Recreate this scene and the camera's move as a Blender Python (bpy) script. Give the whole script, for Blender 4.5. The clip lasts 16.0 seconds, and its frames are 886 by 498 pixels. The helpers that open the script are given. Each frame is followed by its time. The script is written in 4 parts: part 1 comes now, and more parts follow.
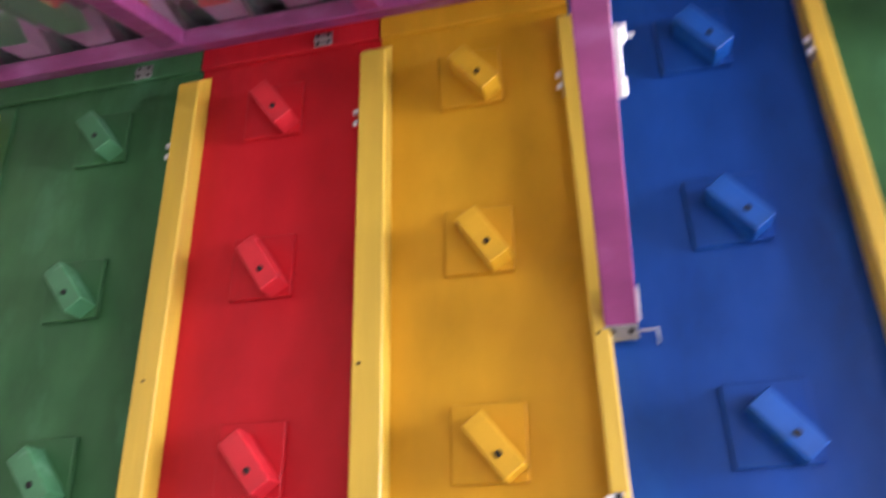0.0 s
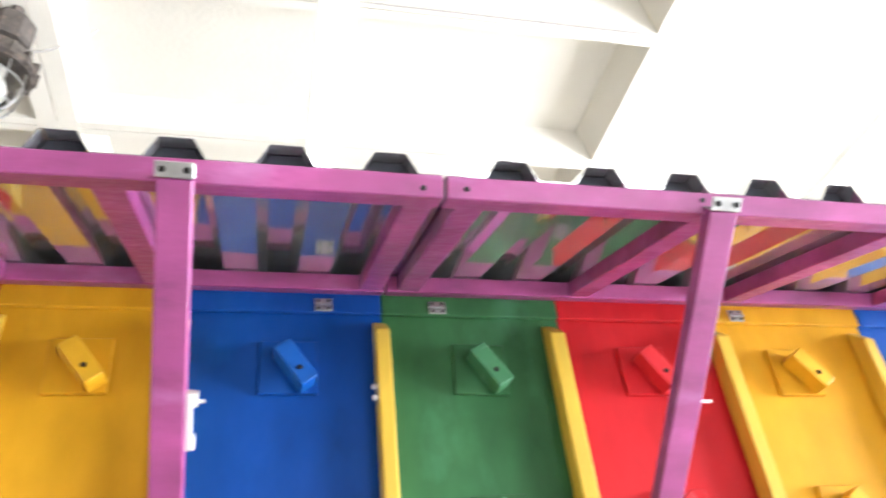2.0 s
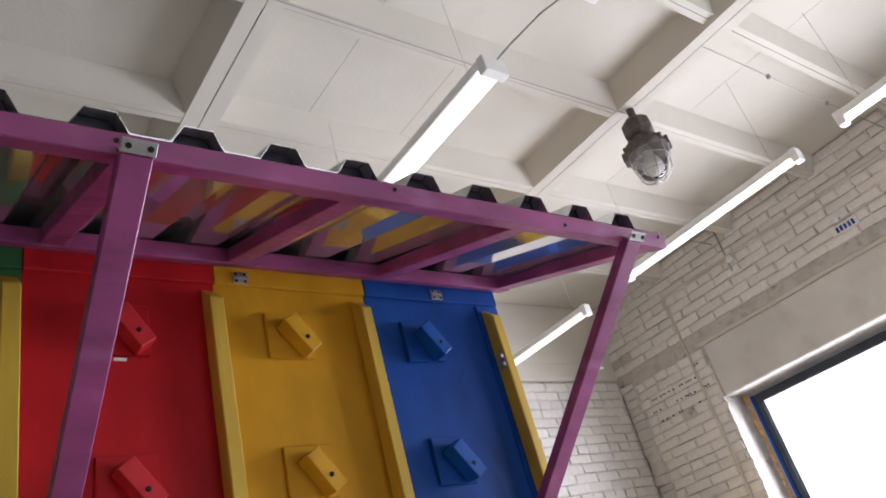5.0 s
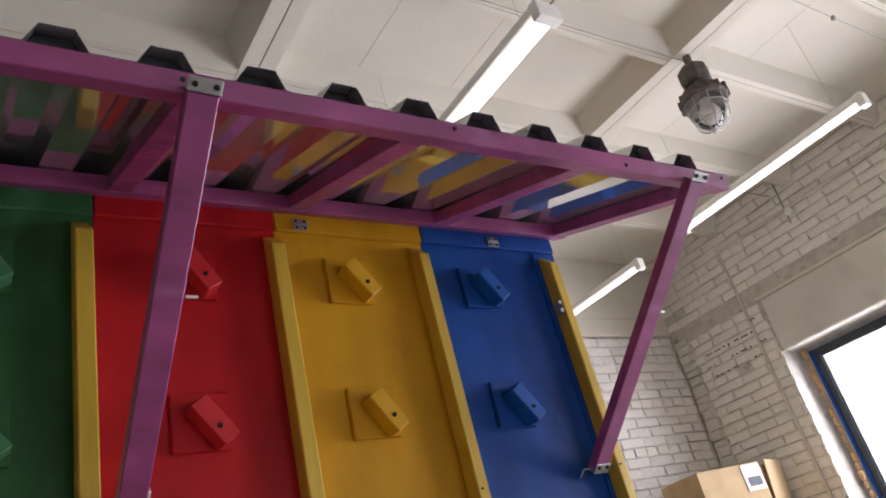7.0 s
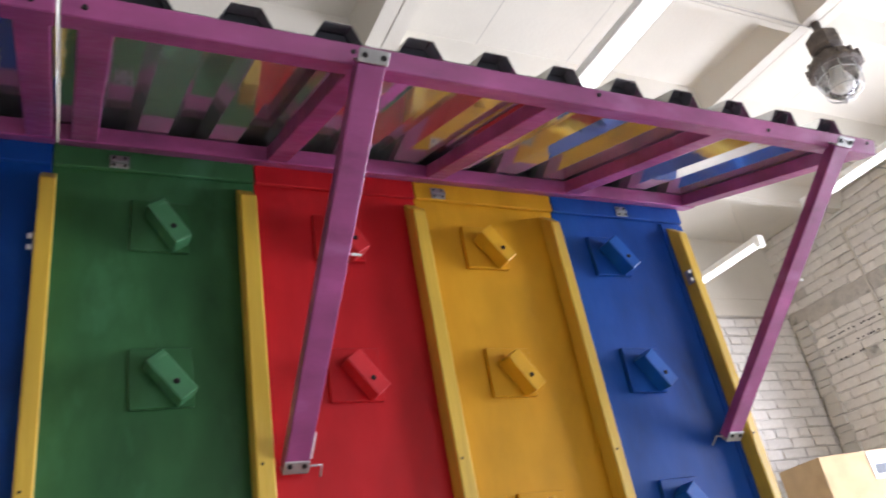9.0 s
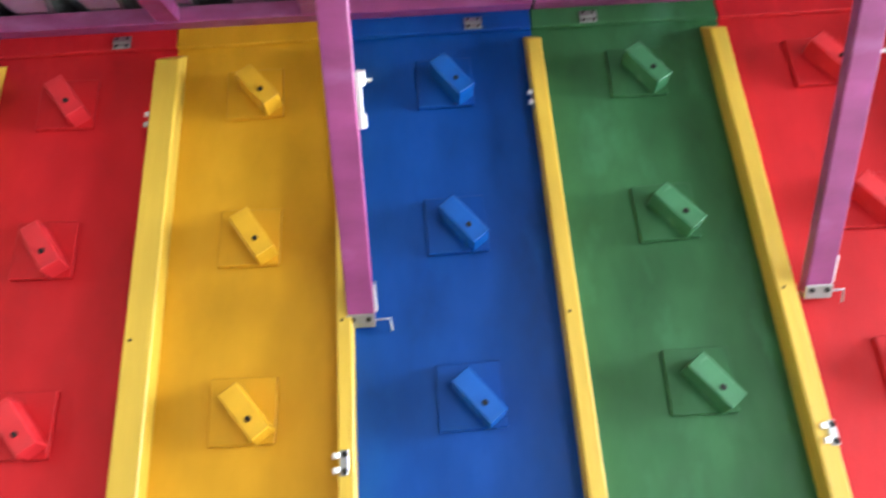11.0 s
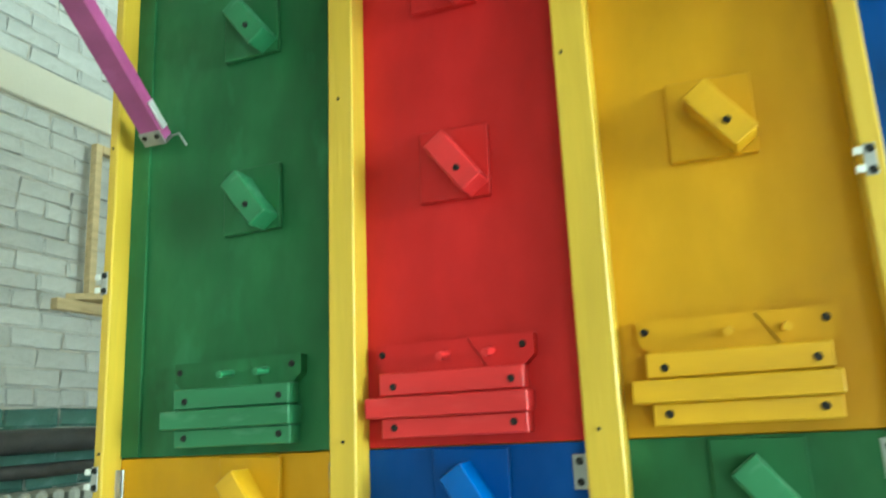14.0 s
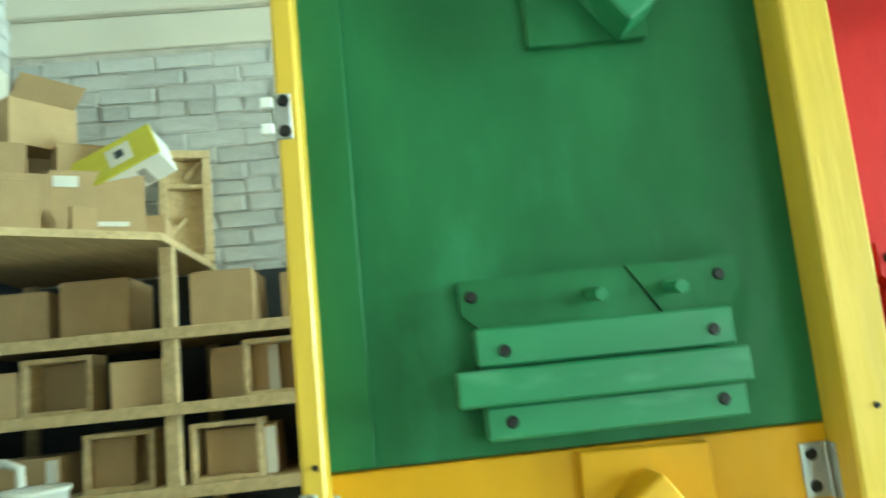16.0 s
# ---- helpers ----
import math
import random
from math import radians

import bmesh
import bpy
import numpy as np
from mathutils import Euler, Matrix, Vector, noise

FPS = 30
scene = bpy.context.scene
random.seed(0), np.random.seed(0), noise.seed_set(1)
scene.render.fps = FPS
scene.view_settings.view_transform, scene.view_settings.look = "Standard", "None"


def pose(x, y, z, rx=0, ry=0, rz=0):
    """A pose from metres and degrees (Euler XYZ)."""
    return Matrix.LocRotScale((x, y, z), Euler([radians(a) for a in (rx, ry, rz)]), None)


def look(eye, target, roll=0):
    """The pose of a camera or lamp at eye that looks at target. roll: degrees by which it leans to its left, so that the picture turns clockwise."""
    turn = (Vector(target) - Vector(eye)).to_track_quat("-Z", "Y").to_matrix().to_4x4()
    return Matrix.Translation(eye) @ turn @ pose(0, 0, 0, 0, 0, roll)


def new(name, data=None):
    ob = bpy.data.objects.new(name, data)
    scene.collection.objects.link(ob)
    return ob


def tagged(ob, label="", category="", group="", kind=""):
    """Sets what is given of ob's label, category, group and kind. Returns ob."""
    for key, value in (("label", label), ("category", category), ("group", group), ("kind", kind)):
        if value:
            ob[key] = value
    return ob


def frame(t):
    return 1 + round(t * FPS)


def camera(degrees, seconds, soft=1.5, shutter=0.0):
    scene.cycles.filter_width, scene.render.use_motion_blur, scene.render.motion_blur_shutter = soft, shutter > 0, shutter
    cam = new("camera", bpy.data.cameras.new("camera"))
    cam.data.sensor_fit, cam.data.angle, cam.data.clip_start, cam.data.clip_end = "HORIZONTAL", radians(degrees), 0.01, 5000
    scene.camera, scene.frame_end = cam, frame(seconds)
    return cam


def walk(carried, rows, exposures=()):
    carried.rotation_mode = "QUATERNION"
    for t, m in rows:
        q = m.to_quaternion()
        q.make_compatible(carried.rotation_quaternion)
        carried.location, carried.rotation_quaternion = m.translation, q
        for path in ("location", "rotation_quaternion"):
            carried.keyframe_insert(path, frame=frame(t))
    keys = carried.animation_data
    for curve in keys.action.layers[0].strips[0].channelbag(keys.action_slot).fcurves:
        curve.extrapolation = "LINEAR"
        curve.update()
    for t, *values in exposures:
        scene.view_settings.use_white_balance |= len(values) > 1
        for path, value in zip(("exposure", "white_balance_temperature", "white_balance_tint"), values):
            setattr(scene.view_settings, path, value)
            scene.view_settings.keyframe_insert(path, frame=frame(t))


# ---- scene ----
cam = camera(60.3, 16.0, soft=1.7, shutter=0.5)
PATH = [
    (0, (0.171, 0.056, 1.547), (-0.22, 1.836, 2.371), -1.8),
    (0.5, (0.17, -0.14, 1.614), (0.115, 1.642, 2.52), -2.3),
    (1, (0.201, -0.21, 1.647), (0.308, 1.486, 2.702), -3.3),
    (1.5, (0.257, -0.217, 1.658), (0.497, 1.413, 2.792), -4.7),
    (2, (0.335, -0.222, 1.674), (0.772, 1.343, 2.84), -6.7),
    (2.5, (0.417, -0.229, 1.679), (1.054, 1.29, 2.815), -10.0),
    (3, (0.493, -0.248, 1.671), (1.27, 1.211, 2.796), -11.9),
    (3.5, (0.573, -0.271, 1.66), (1.529, 1.11, 2.746), -13.3),
    (4, (0.634, -0.285, 1.651), (1.728, 1.023, 2.697), -15.6),
    (4.2, (0.663, -0.296, 1.645), (1.803, 0.989, 2.669), -15.5),
    (6.3, (0.752, -0.275, 1.601), (1.956, 1.051, 2.491), -16.2),
    (6.5, (0.737, -0.266, 1.61), (1.905, 1.092, 2.499), -15.5),
    (7, (0.715, -0.258, 1.594), (1.821, 1.144, 2.495), -15.0),
    (7.5, (0.688, -0.25, 1.597), (1.736, 1.191, 2.505), -14.1),
    (8, (0.68, -0.25, 1.579), (1.685, 1.217, 2.494), -13.4),
    (8.2, (0.675, -0.253, 1.577), (1.676, 1.218, 2.488), -13.3),
    (10.3, (0.418, -0.183, 1.487), (0.796, 1.57, 2.373), -5.4),
    (10.5, (0.388, -0.165, 1.48), (0.663, 1.613, 2.353), -5.0),
    (11, (0.319, -0.129, 1.452), (0.36, 1.702, 2.255), -4.1),
    (11.5, (0.263, -0.1, 1.433), (0.173, 1.772, 2.131), -2.8),
    (12, (0.193, -0.09, 1.414), (-0.021, 1.792, 2.056), -2.7),
    (12.5, (0.131, -0.076, 1.402), (-0.219, 1.802, 1.995), -1.6),
    (13, (0.095, -0.07, 1.384), (-0.366, 1.791, 1.952), -0.3),
    (13.5, (0.05, 0.003, 1.368), (-0.516, 1.847, 1.898), -0.7),
    (14, (-0.018, 0.118, 1.348), (-0.714, 1.938, 1.797), -2.9),
    (14.5, (-0.147, 0.219, 1.337), (-0.907, 2.034, 1.696), -3.0),
    (15, (-0.443, 0.327, 1.336), (-0.931, 2.232, 1.698), -3.6),
    (15.5, (-0.714, 0.443, 1.346), (-1.008, 2.398, 1.65), -6.7),
    (16, (-0.987, 0.518, 1.39), (-0.861, 2.486, 1.72), -5.8),
]
EXPOSURES = [
    (0.0, -0.1, 6100, 31), (0.5, 0.45, 6100, 26), (1.0, 0.82, 6000, 18), (1.5, 0.92, 6000, 13), (2.5, 0.0, 6100, 14), (3.5, -0.78, 5900, 14), (4.2, -1.2, 5900, 17),
    (6.3, -1.95, 6400, 22), (8.2, -1.22, 6200, 20), (10.3, -0.3, 5900, 18), (11.0, 0.2, 5900, 11), (12.5, 0.12, 5900, -12), (14.0, -0.1, 5800, -26), (15.2, -0.15, 5600, -34), (16.0, 0.3, 5700, -34),
]
walk(cam, [(t, look(eye, target, roll)) for t, eye, target, roll in PATH], EXPOSURES)

# ---- world and light ----
world = bpy.data.worlds.new("world")
scene.world = world
world.use_nodes = True
wn = world.node_tree.nodes
sky = wn.new("ShaderNodeTexSky")
sky.sky_type, sky.sun_disc = 'NISHITA', False
sky.sun_elevation, sky.sun_rotation = radians(40), radians(120)
wn["Background"].inputs["Strength"].default_value = 0.15
world.node_tree.links.new(sky.outputs[0], wn["Background"].inputs["Color"])

# ---- plan ----
BOARD = 1.207            # front face of the coloured boards (y)
FACE = 1.160             # front edge of the yellow dividers (y)
PITCH = 0.395            # lane to lane
X_LEFT, X_RIGHT = -2.65, 6.2   # side walls
Y_BACK, Y_FRONT = 3.88, -7.5
RIB_Z, SLAB_Z = 4.08, 4.22      # ceiling: underside of ribs, underside of slab
WIN = (-1.9, 2.95, 0.9, 2.96)    # window opening in the right wall: y0, y1, z0, z1


def area_lamp(name, eye, target, sx, sy, watts, color, spread=180):
    data = bpy.data.lights.new(name, 'AREA')
    data.shape, data.size, data.size_y, data.energy, data.color = 'RECTANGLE', sx, sy, watts, color
    data.spread = radians(spread)
    ob = new(name, data)
    ob.matrix_world = look(eye, target)
    return ob


area_lamp("window_daylight", (X_RIGHT + 0.24, 0.53, 1.93), (0, 0.53, 1.5), 4.7, 1.9, 900, (0.95, 0.98, 1.0), 152)
FILL_OPENING = (2.6, 6.0, 0.0, 3.1)        # added opening in the unseen front wall: x0, x1, z0, z1
# Added front lamp that brightens the hive fronts; no such source is known.
area_lamp("added_front_light", (4.3, Y_FRONT - 0.2, 1.6), (3.9, 1.2, 1.7), 3.3, 2.9, 230, (0.97, 0.99, 1.0))


# ---- materials ----
def material(name, color, rough=0.5, metal=0.0, vary=0.12, scale=6.0, grain=None, bump=0.15, bump_scale=60.0, stain=None, per_object=0.0, spec=0.5):
    """A procedural surface: base colour varied at two scales, optional stretched grain, stains and relief."""
    m = bpy.data.materials.new(name)
    m.use_nodes = True
    nt, n = m.node_tree, m.node_tree.nodes
    b = n["Principled BSDF"]
    b.inputs["Metallic"].default_value = metal
    b.inputs["Specular IOR Level"].default_value = spec
    co = n.new("ShaderNodeTexCoord")
    mp = n.new("ShaderNodeMapping")
    nt.links.new(co.outputs["Object"], mp.inputs["Vector"])
    if grain:
        mp.inputs["Scale"].default_value = grain

    def tex(s, detail=4.0, src=None):
        t = n.new("ShaderNodeTexNoise")
        t.inputs["Scale"].default_value, t.inputs["Detail"].default_value = s, detail
        nt.links.new(src or mp.outputs["Vector"], t.inputs["Vector"])
        return t.outputs["Fac"]

    def mixed(a, bb, fac, mode='MIX'):
        x = n.new("ShaderNodeMix")
        x.data_type, x.blend_type = 'RGBA', mode
        for sock, val in ((x.inputs[6], a), (x.inputs[7], bb), (x.inputs[0], fac)):
            if hasattr(val, "links"):
                nt.links.new(val, sock)
            else:
                sock.default_value = val
        return x.outputs[2]

    def ramp(src, lo, hi):
        r = n.new("ShaderNodeMapRange")
        r.inputs[1].default_value, r.inputs[2].default_value = lo, hi
        nt.links.new(src, r.inputs[0])
        return r.outputs[0]
    c = (*color, 1)
    dark = tuple(v * (1 - vary) for v in color) + (1,)
    light = tuple(min(1, v * (1 + vary * 0.8) + vary * 0.02) for v in color) + (1,)
    big = ramp(tex(scale, 5.0), 0.32, 0.68)
    fine = ramp(tex(scale * 9, 6.0), 0.3, 0.7)
    base = mixed(dark, light, big)
    half = n.new("ShaderNodeMath")
    half.operation = 'MULTIPLY'
    half.inputs[1].default_value = 0.45
    nt.links.new(fine, half.inputs[0])
    base = mixed(base, c, half.outputs[0])
    if stain:
        s_color, amount, s_scale = stain
        f = ramp(tex(s_scale, 8.0), 0.56, 0.74)
        g = n.new("ShaderNodeMath")
        g.operation = 'MULTIPLY'
        g.inputs[1].default_value = amount
        nt.links.new(f, g.inputs[0])
        base = mixed(base, (*s_color, 1), g.outputs[0])
    if per_object:
        info = n.new("ShaderNodeObjectInfo")
        hsv = n.new("ShaderNodeHueSaturation")
        r = n.new("ShaderNodeMapRange")
        r.inputs[3].default_value, r.inputs[4].default_value = 1 - per_object, 1 + per_object
        nt.links.new(info.outputs["Random"], r.inputs[0])
        nt.links.new(r.outputs[0], hsv.inputs["Value"])
        nt.links.new(base, hsv.inputs["Color"])
        base = hsv.outputs["Color"]
    nt.links.new(base, b.inputs["Base Color"])
    rr = n.new("ShaderNodeMapRange")
    rr.inputs[3].default_value, rr.inputs[4].default_value = max(0.02, rough - 0.08), min(1, rough + 0.1)
    nt.links.new(fine, rr.inputs[0])
    nt.links.new(rr.outputs[0], b.inputs["Roughness"])
    if bump:
        bp = n.new("ShaderNodeBump")
        bp.inputs["Strength"].default_value, bp.inputs["Distance"].default_value = bump, 0.004
        nt.links.new(tex(bump_scale, 6.0), bp.inputs["Height"])
        nt.links.new(bp.outputs["Normal"], b.inputs["Normal"])
    return m


GRAIN_Z = (1.0, 1.0, 0.12)
PAINT = {
    "green": material("green_paint", (0.032, 0.125, 0.042), 0.46, spec=0.2, vary=0.45, scale=5.5, stain=((0.080, 0.25, 0.120), 0.6, 8.0), grain=(1, 1, 0.5), bump=0.3, bump_scale=22),
    "red": material("red_paint", (0.50, 0.011, 0.015), 0.46, spec=0.2, vary=0.30, scale=5.5, stain=((0.29, 0.010, 0.016), 0.55, 7.0), grain=(1, 1, 0.5), bump=0.3, bump_scale=22),
    "yellow": material("yellow_paint", (0.60, 0.305, 0.008), 0.46, spec=0.2, vary=0.24, scale=5.5, stain=((0.40, 0.22, 0.01), 0.5, 7.0), grain=(1, 1, 0.5), bump=0.3, bump_scale=22),
    "blue": material("blue_paint", (0.002, 0.054, 0.275), 0.46, spec=0.2, vary=0.40, scale=5.5, stain=((0.010, 0.11, 0.40), 0.5, 7.0), grain=(1, 1, 0.5), bump=0.3, bump_scale=22),
}
# Panel colours lightened for the light blocks, slats and pegs catch; worn streaks.
LIT_PAINT = {
    "green": material("green_lit_paint", (0.050, 0.185, 0.078), 0.4, spec=0.35, vary=0.2, scale=14, grain=(0.3, 1, 1), stain=((0.22, 0.42, 0.27), 0.6, 22.0)),
    "red": material("red_lit_paint", (0.58, 0.022, 0.028), 0.4, spec=0.35, vary=0.2, scale=14, grain=(0.3, 1, 1), stain=((0.68, 0.10, 0.10), 0.4, 22.0)),
    "yellow": material("yellow_lit_paint", (0.64, 0.35, 0.012), 0.4, spec=0.35, vary=0.18, scale=14, grain=(0.3, 1, 1), stain=((0.48, 0.28, 0.03), 0.45, 22.0)),
    "blue": material("blue_lit_paint", (0.004, 0.085, 0.37), 0.4, spec=0.35, vary=0.25, scale=14, grain=(0.3, 1, 1), stain=((0.03, 0.16, 0.46), 0.45, 22.0)),
}
DIVIDER = material("divider_yellow_paint", (0.60, 0.395, 0.036), 0.42, vary=0.2, scale=5, grain=(3, 3, 0.3), stain=((0.33, 0.22, 0.05), 0.45, 7.0), bump=0.25, bump_scale=35)
PURPLE = material("purple_paint", (0.30, 0.052, 0.185), 0.4, vary=0.42, scale=9, stain=((0.46, 0.19, 0.40), 0.55, 11.0), grain=(0.5, 1, 1), bump=0.4, bump_scale=40)
SHEET = material("zinc_sheet", (0.74, 0.75, 0.75), 0.06, metal=0.82, vary=0.08, scale=8, bump=0.10, bump_scale=16, stain=((0.6, 0.6, 0.6), 0.3, 16.0))
STEEL = material("zinc_steel", (0.42, 0.42, 0.41), 0.42, metal=1.0, vary=0.15, scale=40, bump=0.1)
# Steel with the window's glint put into its near-white base colour.
GLINT_STEEL = material("glint_steel", (0.90, 0.90, 0.88), 0.38, metal=0.75, vary=0.06, scale=30, bump=0)
SCREW = material("black_screw", (0.015, 0.014, 0.013), 0.45, metal=0.6, vary=0.3, scale=200, bump=0)
PLASTER = material("whitewash", (0.62, 0.585, 0.505), 0.9, vary=0.06, scale=1.6, stain=((0.48, 0.45, 0.38), 0.25, 2.3), bump=0.35, bump_scale=45)
CONCRETE = material("whitewashed_concrete", (0.62, 0.60, 0.55), 0.9, vary=0.12, scale=2.0, stain=((0.40, 0.36, 0.30), 0.5, 3.0), bump=0.5, bump_scale=30)
MORTAR = material("mortar", (0.52, 0.49, 0.44), 0.95, vary=0.3, scale=9, bump=0.8, bump_scale=60, stain=((0.15, 0.14, 0.13), 0.9, 9.0))
BRICK = material("whitewashed_brick", (0.74, 0.71, 0.66), 0.9, vary=0.14, scale=9, stain=((0.42, 0.38, 0.32), 0.6, 11.0), bump=0.8, bump_scale=45, per_object=0.06)
GREEN_BRICK = material("green_painted_brick", (0.075, 0.165, 0.14), 0.35, vary=0.45, scale=6, stain=((0.36, 0.45, 0.42), 0.6, 8.0), bump=0.4, bump_scale=60, per_object=0.12)
PALE_BRICK = material("flaking_whitewashed_brick", (0.50, 0.505, 0.50), 0.9, vary=0.22, scale=5, stain=((0.30, 0.29, 0.27), 0.7, 8.0), bump=0.9, bump_scale=40, per_object=0.10)
FLOOR = material("concrete_floor", (0.40, 0.385, 0.36), 0.8, vary=0.2, scale=1.5, bump=0.4)
IRON = material("rusty_iron", (0.105, 0.088, 0.076), 0.7, metal=0.3, vary=0.35, scale=30, stain=((0.28, 0.20, 0.15), 0.6, 40.0), bump=0.5, bump_scale=120)
DARK_PIPE = material("dark_pipe_paint", (0.045, 0.045, 0.048), 0.45, vary=0.3, scale=20, bump=0.2)
RADIATOR = material("radiator_paint", (0.42, 0.43, 0.40), 0.5, vary=0.25, scale=20, stain=((0.18, 0.18, 0.16), 0.6, 18.0), bump=0.3)
WOOD = material("bare_pine", (0.58, 0.45, 0.25), 0.6, vary=0.2, scale=6, grain=(8, 1, 8), bump=0.25, stain=((0.32, 0.21, 0.09), 0.5, 8.0))
CARD = material("cardboard", (0.44, 0.32, 0.175), 0.85, vary=0.12, scale=7, bump=0.15, stain=((0.30, 0.21, 0.11), 0.4, 6.0), per_object=0.12)
PAPER = material("white_paper", (0.78, 0.77, 0.74), 0.7, vary=0.06, scale=10, bump=0.1)
TAPE = material("yellow_tape", (0.62, 0.58, 0.05), 0.4, vary=0.1, scale=20, bump=0.05)
# Window frame paint; also colours the dark pieces added for shade.
DARK = material("dark_frame_and_shade", (0.030, 0.040, 0.055), 0.5, vary=0.3, scale=10, bump=0.2)
FOAM = material("mounting_foam", (0.62, 0.36, 0.16), 0.85, vary=0.3, scale=25, bump=1.0, bump_scale=50)
WHITE_METAL = material("white_enamel", (0.80, 0.80, 0.77), 0.35, vary=0.06, scale=12, bump=0.05)
CABLE = material("grey_cable", (0.36, 0.34, 0.31), 0.6, vary=0.2, scale=20, bump=0.1)


def glowing(name, color, strength):
    m = bpy.data.materials.new(name)
    m.use_nodes = True
    b = m.node_tree.nodes["Principled BSDF"]
    b.inputs["Base Color"].default_value = (0.9, 0.9, 0.9, 1)
    b.inputs["Emission Color"].default_value, b.inputs["Emission Strength"].default_value = (*color, 1), strength
    return m


def glassy(name, color, rough=0.05):
    m = bpy.data.materials.new(name)
    m.use_nodes = True
    b = m.node_tree.nodes["Principled BSDF"]
    b.inputs["Base Color"].default_value = (*color, 1)
    b.inputs["Roughness"].default_value, b.inputs["Transmission Weight"].default_value = rough, 1.0
    return m


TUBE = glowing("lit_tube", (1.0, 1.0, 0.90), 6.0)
GLASS = glassy("lamp_glass", (0.96, 0.96, 0.93), 0.08)
PANE = glassy("window_glass", (0.97, 0.98, 0.98), 0.0)


# ---- mesh helpers ----
def finish(bm, name, mat, smooth=False):
    me = bpy.data.meshes.new(name)
    bmesh.ops.recalc_face_normals(bm, faces=bm.faces[:])
    bm.to_mesh(me)
    bm.free()
    for mt in (mat if isinstance(mat, (list, tuple)) else [mat]):
        me.materials.append(mt)
    if smooth:
        for p in me.polygons:
            p.use_smooth = True
    return me


def part(name, bm, mat, parent=None, label="", smooth=False):
    ob = new(name, finish(bm, name, mat, smooth))
    if parent:
        ob.parent = parent
    return tagged(ob, label)


def shared(name, me, parent, at=None, label=""):
    ob = new(name, me)
    ob.parent = parent
    if at is not None:
        ob.matrix_basis = at
    return tagged(ob, label)


def thing(name, at, label, category, group="", kind=""):
    ob = new(name)
    ob.empty_display_size = 0.05
    ob.matrix_basis = at if isinstance(at, Matrix) else Matrix.Translation(at)
    return tagged(ob, label, category, group, kind)


def box(bm, x0, x1, y0, y1, z0, z1, bevel=0.0, turn=None):
    """A box with softened edges added to bm."""
    r = bmesh.ops.create_cube(bm, size=1, matrix=Matrix.Translation(((x0 + x1) / 2, (y0 + y1) / 2, (z0 + z1) / 2)) @ Matrix.Diagonal((abs(x1 - x0), abs(y1 - y0), abs(z1 - z0), 1)))
    vs = r["verts"]
    if bevel:
        es = list({e for v in vs for e in v.link_edges})
        out = bmesh.ops.bevel(bm, geom=es, offset=bevel, segments=1, affect='EDGES', profile=0.5)
        vs = list({v for f in out["faces"] for v in f.verts} | {v for v in vs if v.is_valid})
    if turn is not None:
        bmesh.ops.transform(bm, matrix=turn, verts=[v for v in vs if v.is_valid])
    return bm


def boxed(*a, **k):
    return box(bmesh.new(), *a, **k)


def rod(bm, p, q, r, seg=10, r2=None):
    """A round bar from p to q added to bm."""
    p, q = Vector(p), Vector(q)
    d = q - p
    m = Matrix.Translation((p + q) / 2) @ d.to_track_quat('Z', 'Y').to_matrix().to_4x4()
    bmesh.ops.create_cone(bm, cap_ends=True, segments=seg, radius1=r, radius2=r if r2 is None else r2, depth=d.length, matrix=m)
    return bm


def lathe(bm, profile, seg=24, m=Matrix.Identity(4)):
    """A turned body from (radius, height) pairs."""
    rings = []
    for r, z in profile:
        rings.append([bm.verts.new(m @ Vector((r * math.cos(2 * math.pi * i / seg), r * math.sin(2 * math.pi * i / seg), z))) for i in range(seg)])
    for a, b in zip(rings, rings[1:]):
        for i in range(seg):
            bm.faces.new((a[i], a[(i + 1) % seg], b[(i + 1) % seg], b[i]))
    return bm


def prism(bm, outline, depth, m):
    """Pushes an outline of (x, z) pairs from y=0 to y=depth."""
    a = [bm.verts.new(m @ Vector((x, 0, z))) for x, z in outline]
    b = [bm.verts.new(m @ Vector((x, depth, z))) for x, z in outline]
    bm.faces.new(a)
    bm.faces.new(b[::-1])
    for i in range(len(a)):
        j = (i + 1) % len(a)
        bm.faces.new((a[i], b[i], b[j], a[j]))
    return bm


def pipe(name, points, r, mat, parent=None, label=""):
    cu = bpy.data.curves.new(name, 'CURVE')
    cu.dimensions, cu.bevel_depth, cu.bevel_resolution = '3D', r, 2
    sp = cu.splines.new('POLY')
    sp.points.add(len(points) - 1)
    for s, p in zip(sp.points, points):
        s.co = (*p, 1)
    tmp = bpy.data.objects.new(name, cu)
    me = bpy.data.meshes.new_from_object(tmp)
    bpy.data.objects.remove(tmp)
    me.materials.clear()
    me.materials.append(mat)
    ob = new(name, me)
    ob.parent = parent
    return tagged(ob, label)


# ---- room ----
floor = part("floor", boxed(X_LEFT - 0.4, X_RIGHT + 0.4, Y_FRONT - 0.4, Y_BACK + 0.4, -0.2, 0), FLOOR)
tagged(floor, "bare grey concrete workshop floor", "floor", kind="structure")

